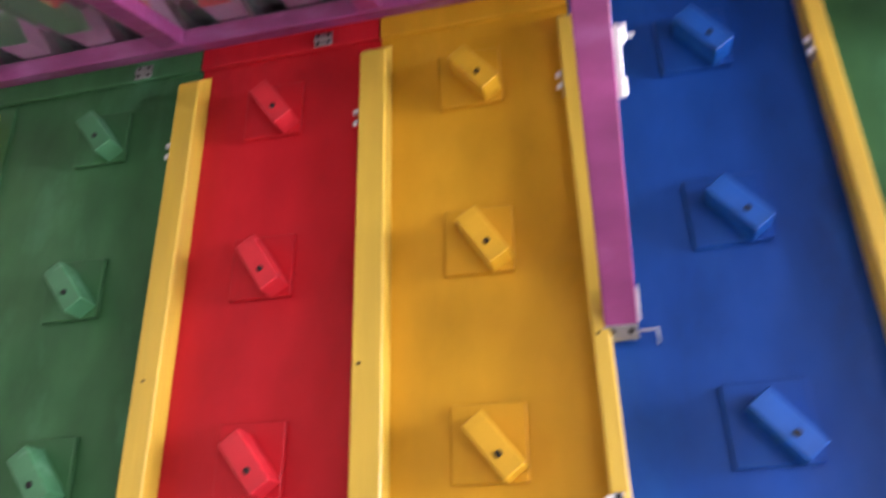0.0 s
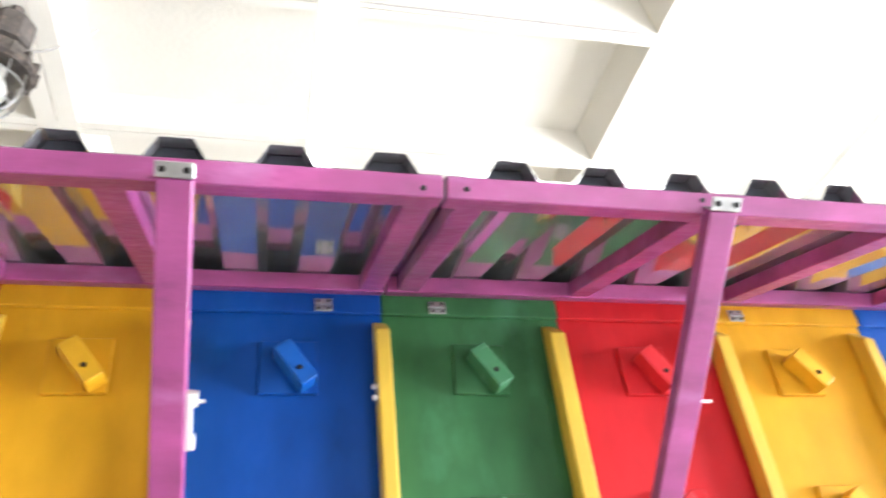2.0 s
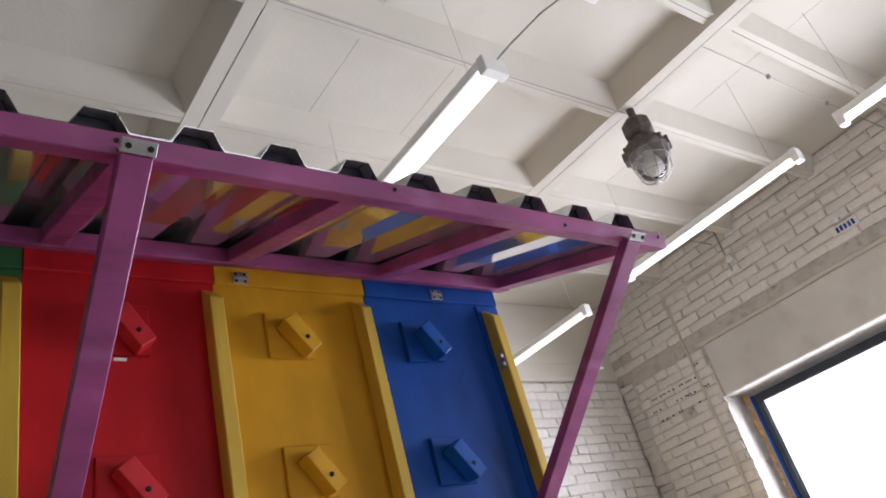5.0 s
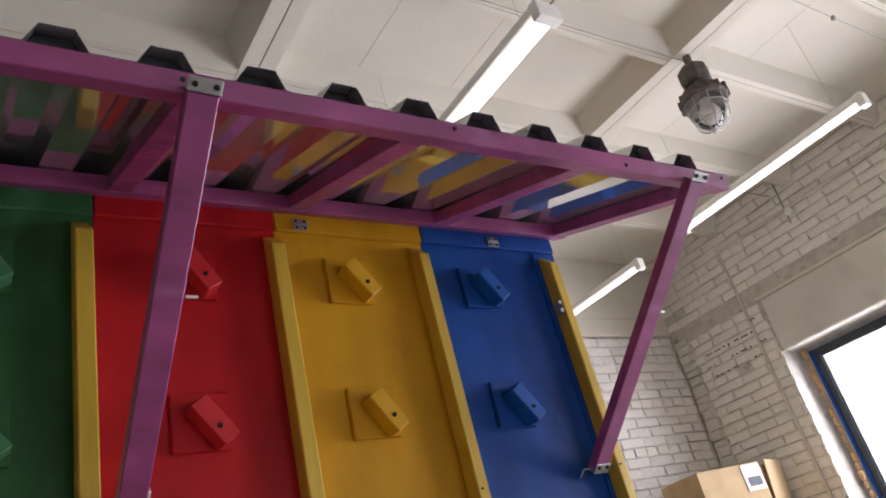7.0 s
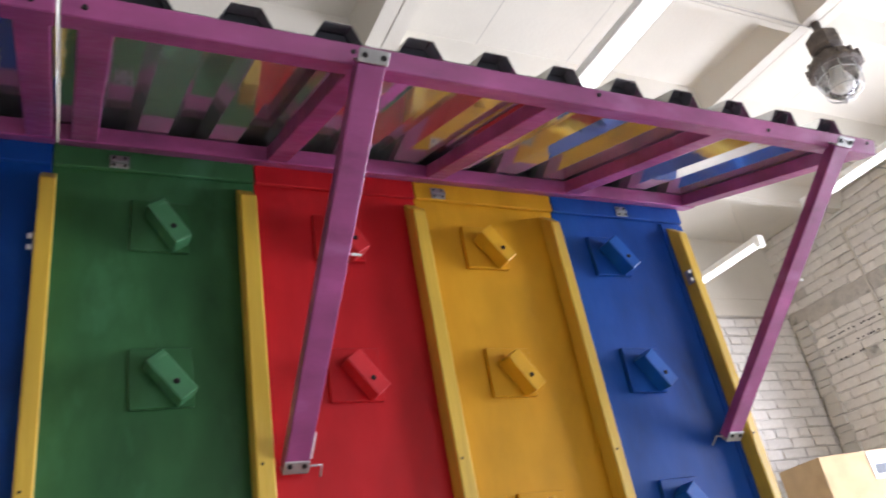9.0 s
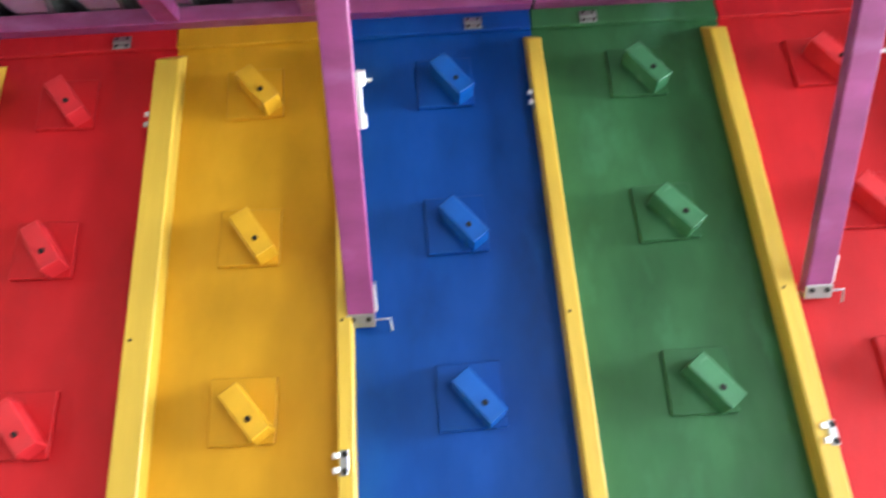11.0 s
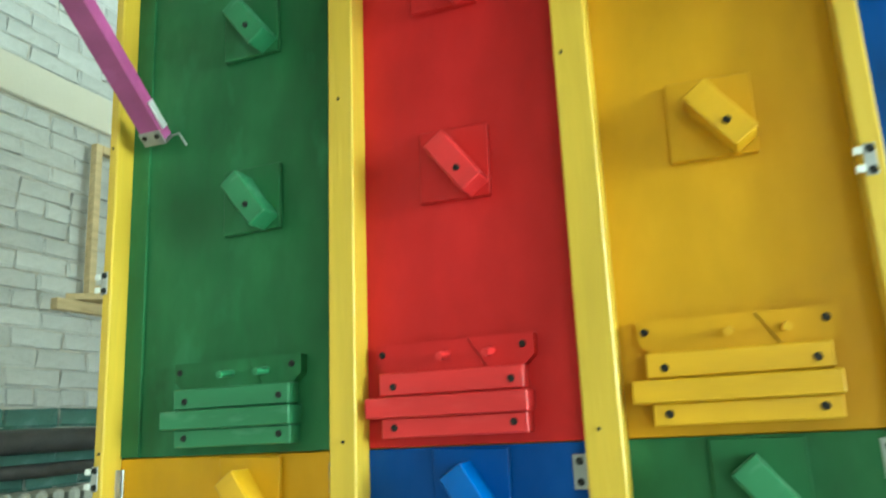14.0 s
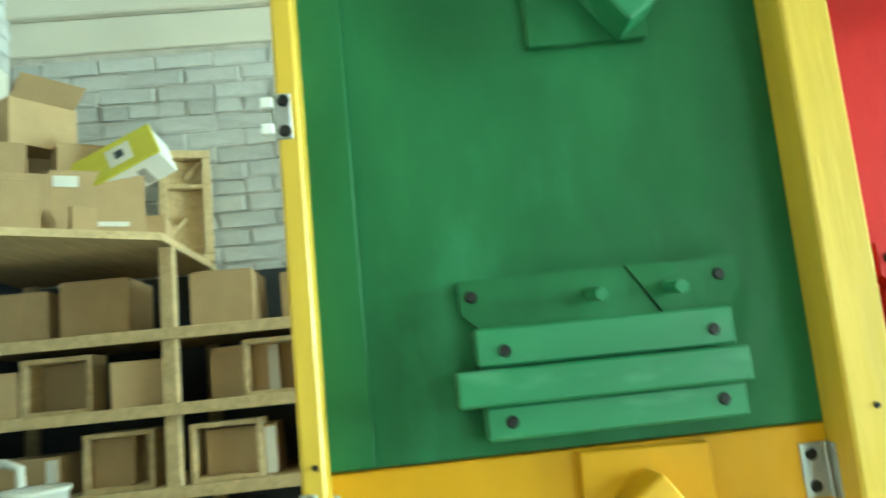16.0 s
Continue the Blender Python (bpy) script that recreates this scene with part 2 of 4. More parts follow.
TOP = SLAB_Z + 0.2
wall_back = part("wall_north", boxed(X_LEFT - 0.4, X_RIGHT + 0.4, Y_BACK, Y_BACK + 0.4, 0, TOP), MORTAR)
tagged(wall_back, "whitewashed brick wall with a concrete beam along its top", "wall", kind="structure")
wall_left = part("wall_west", boxed(X_LEFT - 0.4, X_LEFT, Y_FRONT, Y_BACK, 0, TOP), MORTAR)
tagged(wall_left, "whitewashed brick wall, dark green paint on its lower part", "wall", kind="structure")
bm = bmesh.new()
box(bm, X_LEFT - 0.4, FILL_OPENING[0], Y_FRONT - 0.4, Y_FRONT, 0, TOP)
box(bm, FILL_OPENING[1], X_RIGHT + 0.4, Y_FRONT - 0.4, Y_FRONT, 0, TOP)
box(bm, FILL_OPENING[0], FILL_OPENING[1], Y_FRONT - 0.4, Y_FRONT, FILL_OPENING[3], TOP)
wall_front = part("wall_south", bm, PLASTER)
tagged(wall_front, "unseen plain whitewashed wall with an added opening for the front light", "wall", kind="structure")
bm = bmesh.new()
wy0, wy1, wz0, wz1 = WIN
box(bm, X_RIGHT, X_RIGHT + 0.4, Y_FRONT, wy0, 0, TOP)
box(bm, X_RIGHT, X_RIGHT + 0.4, wy1, Y_BACK, 0, TOP)
box(bm, X_RIGHT, X_RIGHT + 0.4, wy0, wy1, 0, wz0)
box(bm, X_RIGHT, X_RIGHT + 0.4, wy0, wy1, wz1, TOP)
wall_right = part("wall_east", bm, MORTAR)
tagged(wall_right, "whitewashed brick wall with a wide window opening", "wall", kind="structure")

# ceiling: slab, wide ribs along y, thin ribs along x, all in one mesh
RIBS_X = (-0.55, 1.89, 4.07)
bm = bmesh.new()
box(bm, X_LEFT, X_RIGHT, Y_FRONT, Y_BACK, SLAB_Z, SLAB_Z + 0.2)
for x in RIBS_X:
    prism(bm, [(x - 0.150, SLAB_Z + 0.001), (x - 0.080, RIB_Z), (x - 0.003, RIB_Z), (x - 0.003, RIB_Z + 0.02), (x + 0.003, RIB_Z + 0.02), (x + 0.003, RIB_Z), (x + 0.080, RIB_Z), (x + 0.150, SLAB_Z + 0.001)], Y_BACK - Y_FRONT, Matrix.Translation((0, Y_FRONT, 0)))
for y, low in ((-6.65, 0), (-5.9, 0), (-5.15, 0), (-4.4, 0), (-3.65, 0), (-2.9, 0), (-2.15, 0), (-1.4, 0), (-0.65, 0), (0.08, 0), (0.82, 0.02), (1.53, 0), (2.28, 0), (3.05, 0)):
    h = SLAB_Z - RIB_Z - 0.003 - low
    prism(bm, [(-0.085, 0.001), (-0.035, -h), (-0.002, -h), (-0.002, -h + 0.02), (0.002, -h + 0.02), (0.002, -h), (0.035, -h), (0.085, 0.001)], X_RIGHT - X_LEFT, Matrix.Translation((X_LEFT, y, SLAB_Z)) @ pose(0, 0, 0, 0, 0, -90))
ceiling = part("ceiling", bm, PLASTER)
tagged(ceiling, "whitewashed ribbed concrete slab ceiling", "ceiling", kind="structure")
for x, y0, y1 in ((2.43, -6.0, 2.24), (4.69, -6.0, 2.24), (2.99, 1.60, 2.22)):
    seam = part("trim", boxed(x - 0.0014, x + 0.0014, y0, y1, SLAB_Z - 0.0012, SLAB_Z - 0.0002), CABLE)
    tagged(seam, "hairline seam in the whitewashed ceiling slab", "seam", kind="structure")
beam = part("beam_north", boxed(-0.9, X_RIGHT - 0.001, Y_BACK - 0.03, Y_BACK, 3.506, SLAB_Z - 0.001, 0.01), PLASTER)
tagged(beam, "whitewashed concrete beam above the back wall", "beam", kind="structure")

beam_step = part("trim", boxed(2.2, X_RIGHT - 0.002, Y_BACK - 0.040, Y_BACK - 0.031, 3.66, SLAB_Z - 0.002, 0.004), PLASTER)
tagged(beam_step, "proud upper half of the whitewashed beam", "trim", kind="structure")

# ---- pavilion ----
COLORS = ["green", "red", "yellow", "blue"] * 2
LOWER = ["yellow", "blue", "green", "red"] * 2
LANE_X = [-0.766, -0.386, 0.002, 0.397, 0.805, 1.190, 1.578, 1.972]   # line of block screws in each lane
SPLIT_Z, TOP_Z, FOOT_Z = 1.317, 2.60, 0.40
EDGES = [-1.077, -0.578, -0.193, 0.172, 0.575, 0.985, 1.385, 1.80, 2.27]
FRONTS = [(-1.079, -1.059), (-0.601, -0.555), (-0.221, -0.170), (0.150, 0.178), (0.555, 0.585), (0.943, 0.978), (1.355, 1.388), (1.755, 1.785), (2.203, 2.233)]


def screw_mesh():
    bm = bmesh.new()
    bmesh.ops.create_cone(bm, cap_ends=True, segments=10, radius1=0.0058, radius2=0.0045, depth=0.003, matrix=pose(0, -0.0012, 0, 90))
    return finish(bm, "screw", SCREW)


SCREW_ME = screw_mesh()
PLATE_ME, BLOCK_ME = {}, {}
for c in PAINT:
    bm = boxed(-0.058, 0.058, -0.012, 0, -0.059, 0.059, 0.0015)
    PLATE_ME[c] = finish(bm, "plate", PAINT[c])
    BLOCK_ME[c] = finish(boxed(-0.0195, 0.0195, -0.046, 0.0, -0.050, 0.050, 0.002), "block", LIT_PAINT[c])


def add_hood(lane, c, x, z):
    """A square plate with a slanted block and its screw."""
    p = shared("plate", PLATE_ME[c], lane, pose(x - 0.021 + random.uniform(-0.003, 0.003), 0, z + 0.004, 0, random.uniform(-1.5, 1.5), 0))
    shared("block", BLOCK_ME[c], p, pose(0.013, -0.012, -0.010, 0, -36.5 + random.uniform(-3, 3), 0))
    shared("screw", SCREW_ME, p, pose(0.021, -0.0585, -0.024))


def add_entrance(lane, c, z, x=0.0):
    """Back board with a diagonal cut, two pegs and three slats."""
    bm = bmesh.new()
    prism(bm, [(-0.13, 0.022), (0.02, 0.022), (0.048, -0.022), (-0.115, -0.022), (-0.13, -0.008)], 0.018, Matrix.Translation((0, -0.018, 0)))
    e = part("entrance_board", bm, PAINT[c], lane)
    e.matrix_basis = Matrix.Translation((x, 0, z))
    bm = bmesh.new()
    prism(bm, [(0.022, 0.022), (0.122, 0.022), (0.122, -0.008), (0.108, -0.022), (0.05, -0.022)], 0.02, Matrix.Translation((0, -0.02, 0)))
    part("gate", bm, PAINT[c], e)
    # Pegs take the lightened colour because they face the light.
    for x in (-0.012, 0.058):
        part("peg", rod(bmesh.new(), (x, -0.018, 0.0), (x, -0.054, -0.004), 0.0058, 8), LIT_PAINT[c], e)
    for x0, x1, z0, z1, d in ((-0.121, 0.107, -0.056, -0.0225, 0.032), (-0.141, 0.113, -0.0885, -0.058, 0.042), (-0.118, 0.109, -0.118, -0.089, 0.032)):
        part("slat", boxed(x0, x1, -d, 0, z0, z1, 0.002), LIT_PAINT[c], e)
    for x, zz, d in ((-0.120, 0.007, 0.018), (0.105, 0.007, 0.02), (-0.097, -0.043, 0.032), (0.088, -0.042, 0.032), (-0.097, -0.103, 0.032), (0.088, -0.102, 0.032)):
        shared("screw", SCREW_ME, e, Matrix.Translation((x, -d, zz)))


for i, (c, low) in enumerate(zip(COLORS, LOWER)):
    x = LANE_X[i]
    lane = thing("beehive", (x, BOARD, FOOT_Z), f"{c} painted plywood beehive above a {low} panel, slanted blocks", "beehive", "beehives side by side")
    x0, x1 = EDGES[i] - x, EDGES[i + 1] - x
    z0 = SPLIT_Z - FOOT_Z
    part("upper_panel", boxed(x0 + 0.0005, x1 - 0.0005, 0, 0.018, z0 + 0.001, TOP_Z - FOOT_Z, 0.001), PAINT[c], lane)
    part("lower_panel", boxed(x0 + 0.0005, x1 - 0.0005, 0, 0.018, 0, z0 - 0.001, 0.001), PAINT[low], lane)
    part("top_rail", boxed(x0 + 0.001, x1 - 0.001, -0.012, 0, 2.545 - FOOT_Z, TOP_Z - FOOT_Z, 0.002), PAINT[c], lane)
    if i in (0, 7):
        w = 0.058 if i == 0 else 0.085
        xa = x0 if i == 0 else x1 - w
        part("edge_strip", boxed(xa + 0.001, xa + w - 0.001, -0.006, 0, z0 + 0.002, 2.54 - FOOT_Z, 0.001), PAINT[c], lane)
    for z in (2.41, 2.079, 1.746):
        add_hood(lane, c, 0.0, z - FOOT_Z)
    add_hood(lane, low, 0.0, 1.250 - FOOT_Z)
    add_entrance(lane, c, 1.450 - FOOT_Z, (-0.038, -0.031, -0.022, -0.008, 0, 0, 0, 0)[i])

for i, (a, b) in enumerate(FRONTS):
    bm = bmesh.new()
    prism(bm, [(FACE, FOOT_Z), (BOARD, FOOT_Z), (BOARD, 2.530), (FACE, 2.488)], b - a, Matrix.Translation((b, 0, 0)) @ pose(0, 0, 0, 0, 0, 90))
    bmesh.ops.bevel(bm, geom=bm.edges[:], offset=0.0025, segments=1, affect='EDGES')
    lean = (0, 0.016, 0.008, 0, 0, 0, 0, 0, 0)[i]
    for v in bm.verts:
        v.co.x += lean * min(0.0, v.co.z - 2.2)
    d = part("divider_board", bm, DIVIDER)
    tagged(d, "yellow painted upright wooden board between hive fronts", "board", "dividers between hive fronts")
pavilion = thing("pavilion", (0.6, 1.7, 0), "wooden beehive pavilion body with a purple fascia behind the hive fronts", "pavilion")
# Dark deck and rear board are added to keep light out of rib hollows.
for name, mat, dims in (("body", PAINT["yellow"], (EDGES[0], EDGES[-1], BOARD + 0.019, 2.1, FOOT_Z, 2.60)), ("base_frame", DARK, (EDGES[0] + 0.05, EDGES[-1] - 0.05, 1.3, 2.05, 0, FOOT_Z - 0.001)),
                        ("roof_deck", DARK, (EDGES[0] + 0.02, EDGES[-1] - 0.002, BOARD + 0.022, 2.14, 2.601, 2.618)), ("ridge_board", DARK, (EDGES[0] + 0.02, EDGES[-1] - 0.002, 1.50, 1.53, 2.619, 2.80)),
                        ("end_fascia", PURPLE, (EDGES[-1] - 0.001, EDGES[-1] + 0.03, BOARD + 0.022, 2.10, 2.54, 2.66))):
    x0, x1, y0, y1, z0, z1 = dims
    part(name, boxed(x0 - 0.6, x1 - 0.6, y0 - 1.7, y1 - 1.7, z0, z1, 0.003), mat, pavilion)


# canopies: local y runs up the slope from the front edge, z across it
SLOPE = 19.3
LENGTH = 0.63


def canopy(x0, x1, rafters, ribs, props, label):
    m = pose(0, 0.612, 2.389, SLOPE)
    c = thing("canopy", m, label, "canopy", "canopies over the hive fronts")
    part("front_beam", boxed(x0, x1, 0, 0.045, 0, 0.036, 0.002), PURPLE, c)
    part("back_beam", boxed(x0, x1, LENGTH - 0.05, LENGTH, 0, 0.036, 0.002), PURPLE, c)
    for x in (x0 + 0.03, x0 + 0.42, (x0 + x1) / 2 + 0.05, x1 - 0.36, x1 - 0.03):
        shared("screw", SCREW_ME, c, pose(x, 0, 0.020 + 0.006 * math.sin(9 * x)) @ Matrix.Diagonal((0.8, 1, 0.8, 1)))
    for x in rafters:
        part("rafter", boxed(x - 0.024, x + 0.024, 0.046, LENGTH - 0.051, 0.002, 0.035, 0.002), PURPLE, c)
    bm = bmesh.new()
    pts = [(x0, 0.0)]
    for x in ribs:
        pts += [(x - 0.042, 0.0), (x - 0.023, 0.030), (x + 0.023, 0.030), (x + 0.042, 0.0)]
    pts = [p for p in pts if x0 <= p[0] <= x1] + [(x1, 0.0)]
    # The sheet overruns the back beam so that its rib hollows stay dark.
    rows = [[bm.verts.new((x, y, 0.0375 + z + dz)) for x, z in pts] for y, dz in ((0.004, 0), (LENGTH + 0.30, 0), (LENGTH + 0.30, 0.0012), (0.004, 0.0012))]
    for a, b in zip(rows, rows[1:] + rows[:1]):
        for i in range(len(pts) - 1):
            bm.faces.new((a[i], a[i + 1], b[i + 1], b[i]))
    part("roof_sheet", bm, SHEET, c, "shiny bare zinc corrugated sheet")
    # Dark blocks added inside the ribs for the shade of their hollows.
    for x in ribs:
        if x0 + 0.045 < x < x1 - 0.045:
            shade_block = prism(bmesh.new(), [(x - 0.040, 0.0372), (x - 0.0225, 0.0665), (x + 0.0225, 0.0665), (x + 0.040, 0.0372)], 0.03, Matrix.Translation((0, 0.040, 0)))
            part("rib_plug", shade_block, DARK, c, "added dark block for the shade inside a sheet rib")
    inv = m.inverted()
    for x in props:
        top, foot = inv @ Vector((x, 0.606, 2.392)), inv @ Vector((x - 0.020, 1.184, 1.897))
        d = foot - top
        mm = Matrix.Translation(top) @ Matrix((Vector((1, 0, 0)), d.normalized().cross(Vector((1, 0, 0))), d.normalized())).transposed().to_4x4()
        p = part("prop", boxed(-0.024, 0.024, -0.013, 0.013, 0, d.length, 0.002), PURPLE, c)
        p.matrix_basis = mm
        bm = bmesh.new()
        box(bm, -0.026, 0.026, 0.0135, 0.0160, -0.024, -0.002, 0.001)
        box(bm, -0.026, 0.026, -0.012, 0.0155, -0.004, -0.001, 0.001)
        part("bracket", bm, STEEL, p, "zinc steel angle bracket")
        for sx in (-0.016, 0.016):
            part("bolt", rod(bmesh.new(), (sx, 0.016, -0.013), (sx, 0.019, -0.013), 0.005, 6), SCREW, p)
        bm = bmesh.new()
        box(bm, -0.025, 0.025, 0.0135, 0.0160, d.length - 0.022, d.length + 0.006, 0.001)
        box(bm, -0.025, 0.025, -0.010, 0.0160, d.length + 0.003, d.length + 0.006, 0.001)
        part("foot_bracket", bm, STEEL, p, "zinc steel foot bracket")
        for sx in (-0.014, 0.014):
            part("bolt", rod(bmesh.new(), (sx, 0.016, d.length - 0.012), (sx, 0.019, d.length - 0.012), 0.005, 6), SCREW, p)
        side = -1 if x > 2 else 1
        pipe("hook", [(side * 0.022, 0.0, d.length), (side * 0.052, 0.004, d.length - 0.004), (side * 0.054, 0.004, d.length + 0.022)], 0.0022, STEEL, p, "bent steel locking hook")
        if x < 1:
            part("catch", box(box(boxed(0.0245, 0.0330, -0.008, 0.008, d.length * 0.41, d.length * 0.53, 0.001), 0.0335, 0.0400, -0.006, 0.006, d.length * 0.41, d.length * 0.44, 0.001), 0.0335, 0.0375, -0.006, 0.006, d.length * 0.50, d.length * 0.53, 0.001), GLINT_STEEL, p, "bright steel spring catch")
        part("catch_pin", rod(bmesh.new(), (0.031, 0, d.length * 0.43), (0.050, 0.0, d.length * 0.43), 0.003, 8), GLINT_STEEL, p)
        part("latch", boxed(0.0245, 0.0300, -0.007, 0.007, d.length - 0.075, d.length - 0.02, 0.001), GLINT_STEEL, p, "zinc steel latch")
    return c


ribs1 = [-1.012 + 0.1512 * i for i in range(11)]
ribs2 = [0.688 + 0.1462 * i for i in range(11)]
canopy(-1.12, 0.578, [-1.09, -0.62, -0.20, 0.108, 0.548], ribs1, [-0.975, 0.203], "purple painted timber canopy roofed with zinc sheet, propped open")
canopy(0.584, 2.305, [0.630, 1.03, 1.43, 1.85, 2.275], ribs2, [1.030, 2.163], "purple painted timber canopy roofed with zinc sheet, propped open")


def hinge(x, y, z, wide, label, turn=0.0):
    """A small zinc hinge: two leaves with a knuckle and four screws; it lies on a face that looks to -y."""
    h = thing("hinge", pose(x, y, z, 0, turn, 0), label, "hinge", "zinc hinges")
    for sx in (-1, 1):
        part("leaf", boxed(min(sx * 0.003, sx * wide), max(sx * 0.003, sx * wide), -0.0025, 0, -0.019, 0.019, 0.001), STEEL, h)
        for zz in (-0.011, 0.011):
            shared("screw", SCREW_ME, h, pose(sx * wide * 0.6, -0.0025, zz, 0, 0, 0) @ Matrix.Diagonal((0.6, 1, 0.6, 1)))
    part("knuckle", rod(bmesh.new(), (0, -0.003, -0.019), (0, -0.003, 0.019), 0.0032, 8), STEEL, h)
    return h


for x in (-0.71, -0.31, 0.449, 0.701, 1.451, 2.042):
    hinge(x, BOARD - 0.012, 2.564, 0.016, "small zinc hinge under the purple canopy beam", 90)
def corner_hinge(x, z, side):
    """A hinge folded into the corner between a panel and the flank of an upright board. side: -1, the panel lies to the left."""
    h = thing("hinge", (x, BOARD, z), "zinc hinge in the corner of a panel and a yellow board", "hinge", "zinc hinges")
    if side < 0:
        part("leaf", boxed(min(side * 0.004, side * 0.026), max(side * 0.004, side * 0.026), -0.0025, 0, -0.024, 0.024, 0.001), STEEL, h)
    part("leaf", boxed(min(0, side * 0.002), max(0, side * 0.002), -0.017, -0.006, -0.024, 0.024, 0.0008), STEEL, h)
    part("knuckle", rod(bmesh.new(), (side * 0.003, -0.003, -0.024), (side * 0.003, -0.003, 0.024), 0.003, 8), STEEL, h)
    for zz in (-0.014, 0.014) if side < 0 else ():
        shared("screw", SCREW_ME, h, pose(side * 0.016, -0.0025, zz))


for x, z, side in ((-0.6175, 1.276, -1), (-0.2315, 1.276, -1), (0.1495, 1.283, -1), (-1.0585, 1.275, 1)):
    corner_hinge(x, z, side)
# screws in the front edges and flanks of the upright boards
for k, (a, b) in enumerate(FRONTS):
    rs = random.Random(k)
    for z in (1.322, 1.89):
        d = thing("wood_screw", (a + 0.009 + rs.uniform(-0.001, 0.004), FACE, z + rs.uniform(-0.012, 0.012)), "small black screw driven into a yellow board", "screw", "screws in the boards")
        shared("head", SCREW_ME, d, Matrix.Diagonal((0.5, 1, 0.5, 1)))


def clip(x, z):
    """A bracket with two bent tongues on the front edge of an upright board."""
    c = thing("clip", (x, FACE, z), "zinc steel clip with two bent tongues on a yellow board", "clip", "zinc clips on the boards")
    part("plate", boxed(-0.002, 0.013, -0.002, 0, -0.021, 0.021, 0.001), STEEL, c)
    for zz in (-0.012, 0.012):
        part("tongue", boxed(-0.013, -0.002, -0.006, -0.001, zz - 0.005, zz + 0.005, 0.001), GLINT_STEEL, c)
        shared("screw", SCREW_ME, c, pose(0.007, -0.003, zz * 1.15))
    return c


for x, z in ((-1.079, 1.627), (-1.079, 1.287), (0.155, 1.645), (0.968, 1.640)):
    clip(x, z)


def side_clip(x, z):
    """The same clip on the flank of an upright board, its tongues pointing away from it."""
    c = thing("clip", (x, FACE, z), "zinc steel clip with two bent tongues on a board's flank", "clip", "zinc clips on the boards")
    part("plate", boxed(-0.003, -0.0005, 0.004, 0.030, -0.021, 0.021, 0.0008), STEEL, c)
    for zz in (-0.012, 0.012):
        part("tongue", boxed(-0.012, -0.003, 0.004, 0.010, zz - 0.005, zz + 0.005, 0.001), GLINT_STEEL, c)


for i, z in ((1, 2.337), (2, 2.345), (3, 2.355), (4, 2.345), (8, 2.35)):
    side_clip(FRONTS[i][0] + (0, 0.016, 0.008, 0, 0, 0, 0, 0, 0)[i] * min(0.0, z - 2.2), z)


# ---- ceiling lamps ----
def bulkhead_lamp(x, y, z, label, lean=(0, 0)):
    """Old explosion-proof lamp: junction box, ribbed flange, glass dome in a wire cage."""
    l = thing("caged_lamp", pose(x, y, z, lean[0], lean[1], 0) @ Matrix.Scale(1.2, 4), label, "ceiling lamp", "caged ceiling lamps")
    part("stem", rod(bmesh.new(), (0, 0, (RIB_Z - z) / 1.2), (0, 0, -0.05), 0.018, 10), IRON, l)
    part("junction_box", lathe(bmesh.new(), [(0, -0.036), (0.058, -0.038), (0.068, -0.052), (0.068, -0.118), (0.058, -0.130), (0.0, -0.132)], 8), IRON, l)
    part("neck", rod(bmesh.new(), (0, 0, -0.128), (0, 0, -0.16), 0.035, 12), IRON, l)
    bm = lathe(bmesh.new(), [(0.0, -0.155), (0.06, -0.158), (0.088, -0.178), (0.092, -0.205), (0.104, -0.212), (0.106, -0.232), (0.094, -0.240), (0.082, -0.236), (0.0, -0.234)], 28)
    lug = finish(boxed(0.088, 0.110, -0.007, 0.007, -0.238, -0.194, 0.001), "lug", IRON)
    for i in range(14):
        shared("lug", lug, l, Matrix.Rotation(2 * math.pi * i / 14, 4, 'Z'))
    part("flange", bm, IRON, l, "rusty ribbed cast flange", smooth=False)
    part("glass_dome", lathe(bmesh.new(), [(0.072, -0.236), (0.074, -0.27), (0.070, -0.31), (0.056, -0.345), (0.032, -0.366), (0.0, -0.372)], 28), GLASS, l, "dusty clear glass dome", smooth=True)
    part("bulb", lathe(bmesh.new(), [(0.014, -0.236), (0.016, -0.262), (0.03, -0.29), (0.032, -0.31), (0.02, -0.332), (0.0, -0.338)], 16), PAPER, l, smooth=True)
    for i in range(8):
        a = 2 * math.pi * i / 8
        pts = [(r * math.cos(a), r * math.sin(a), z) for r, z in ((0.084, -0.236), (0.086, -0.28), (0.080, -0.325), (0.062, -0.362), (0.034, -0.384), (0.0, -0.390))]
        pipe("cage_wire", pts, 0.0022, STEEL, l)
    for r, z in ((0.086, -0.28), (0.070, -0.35)):
        pts = [(r * math.cos(2 * math.pi * i / 24), r * math.sin(2 * math.pi * i / 24), z) for i in range(25)]
        pipe("cage_ring", pts, 0.0022, STEEL, l)
    pipe("lamp_cable", [(0.05, 0.0, -0.15), (0.10, 0.01, -0.13), (0.14, 0.02, -0.09), (0.19, 0.02, -0.06), (0.22, 0.02, 0.0)], 0.004, CABLE, l)
    return l


bulkhead_lamp(4.06, 1.47, 4.03, "old rusty caged lamp with a clear dome on a ceiling rib", (0, 6))
bulkhead_lamp(-0.58, 1.70, 4.06, "old grey caged lamp with a dusty dome on a ceiling rib", (4, 3))


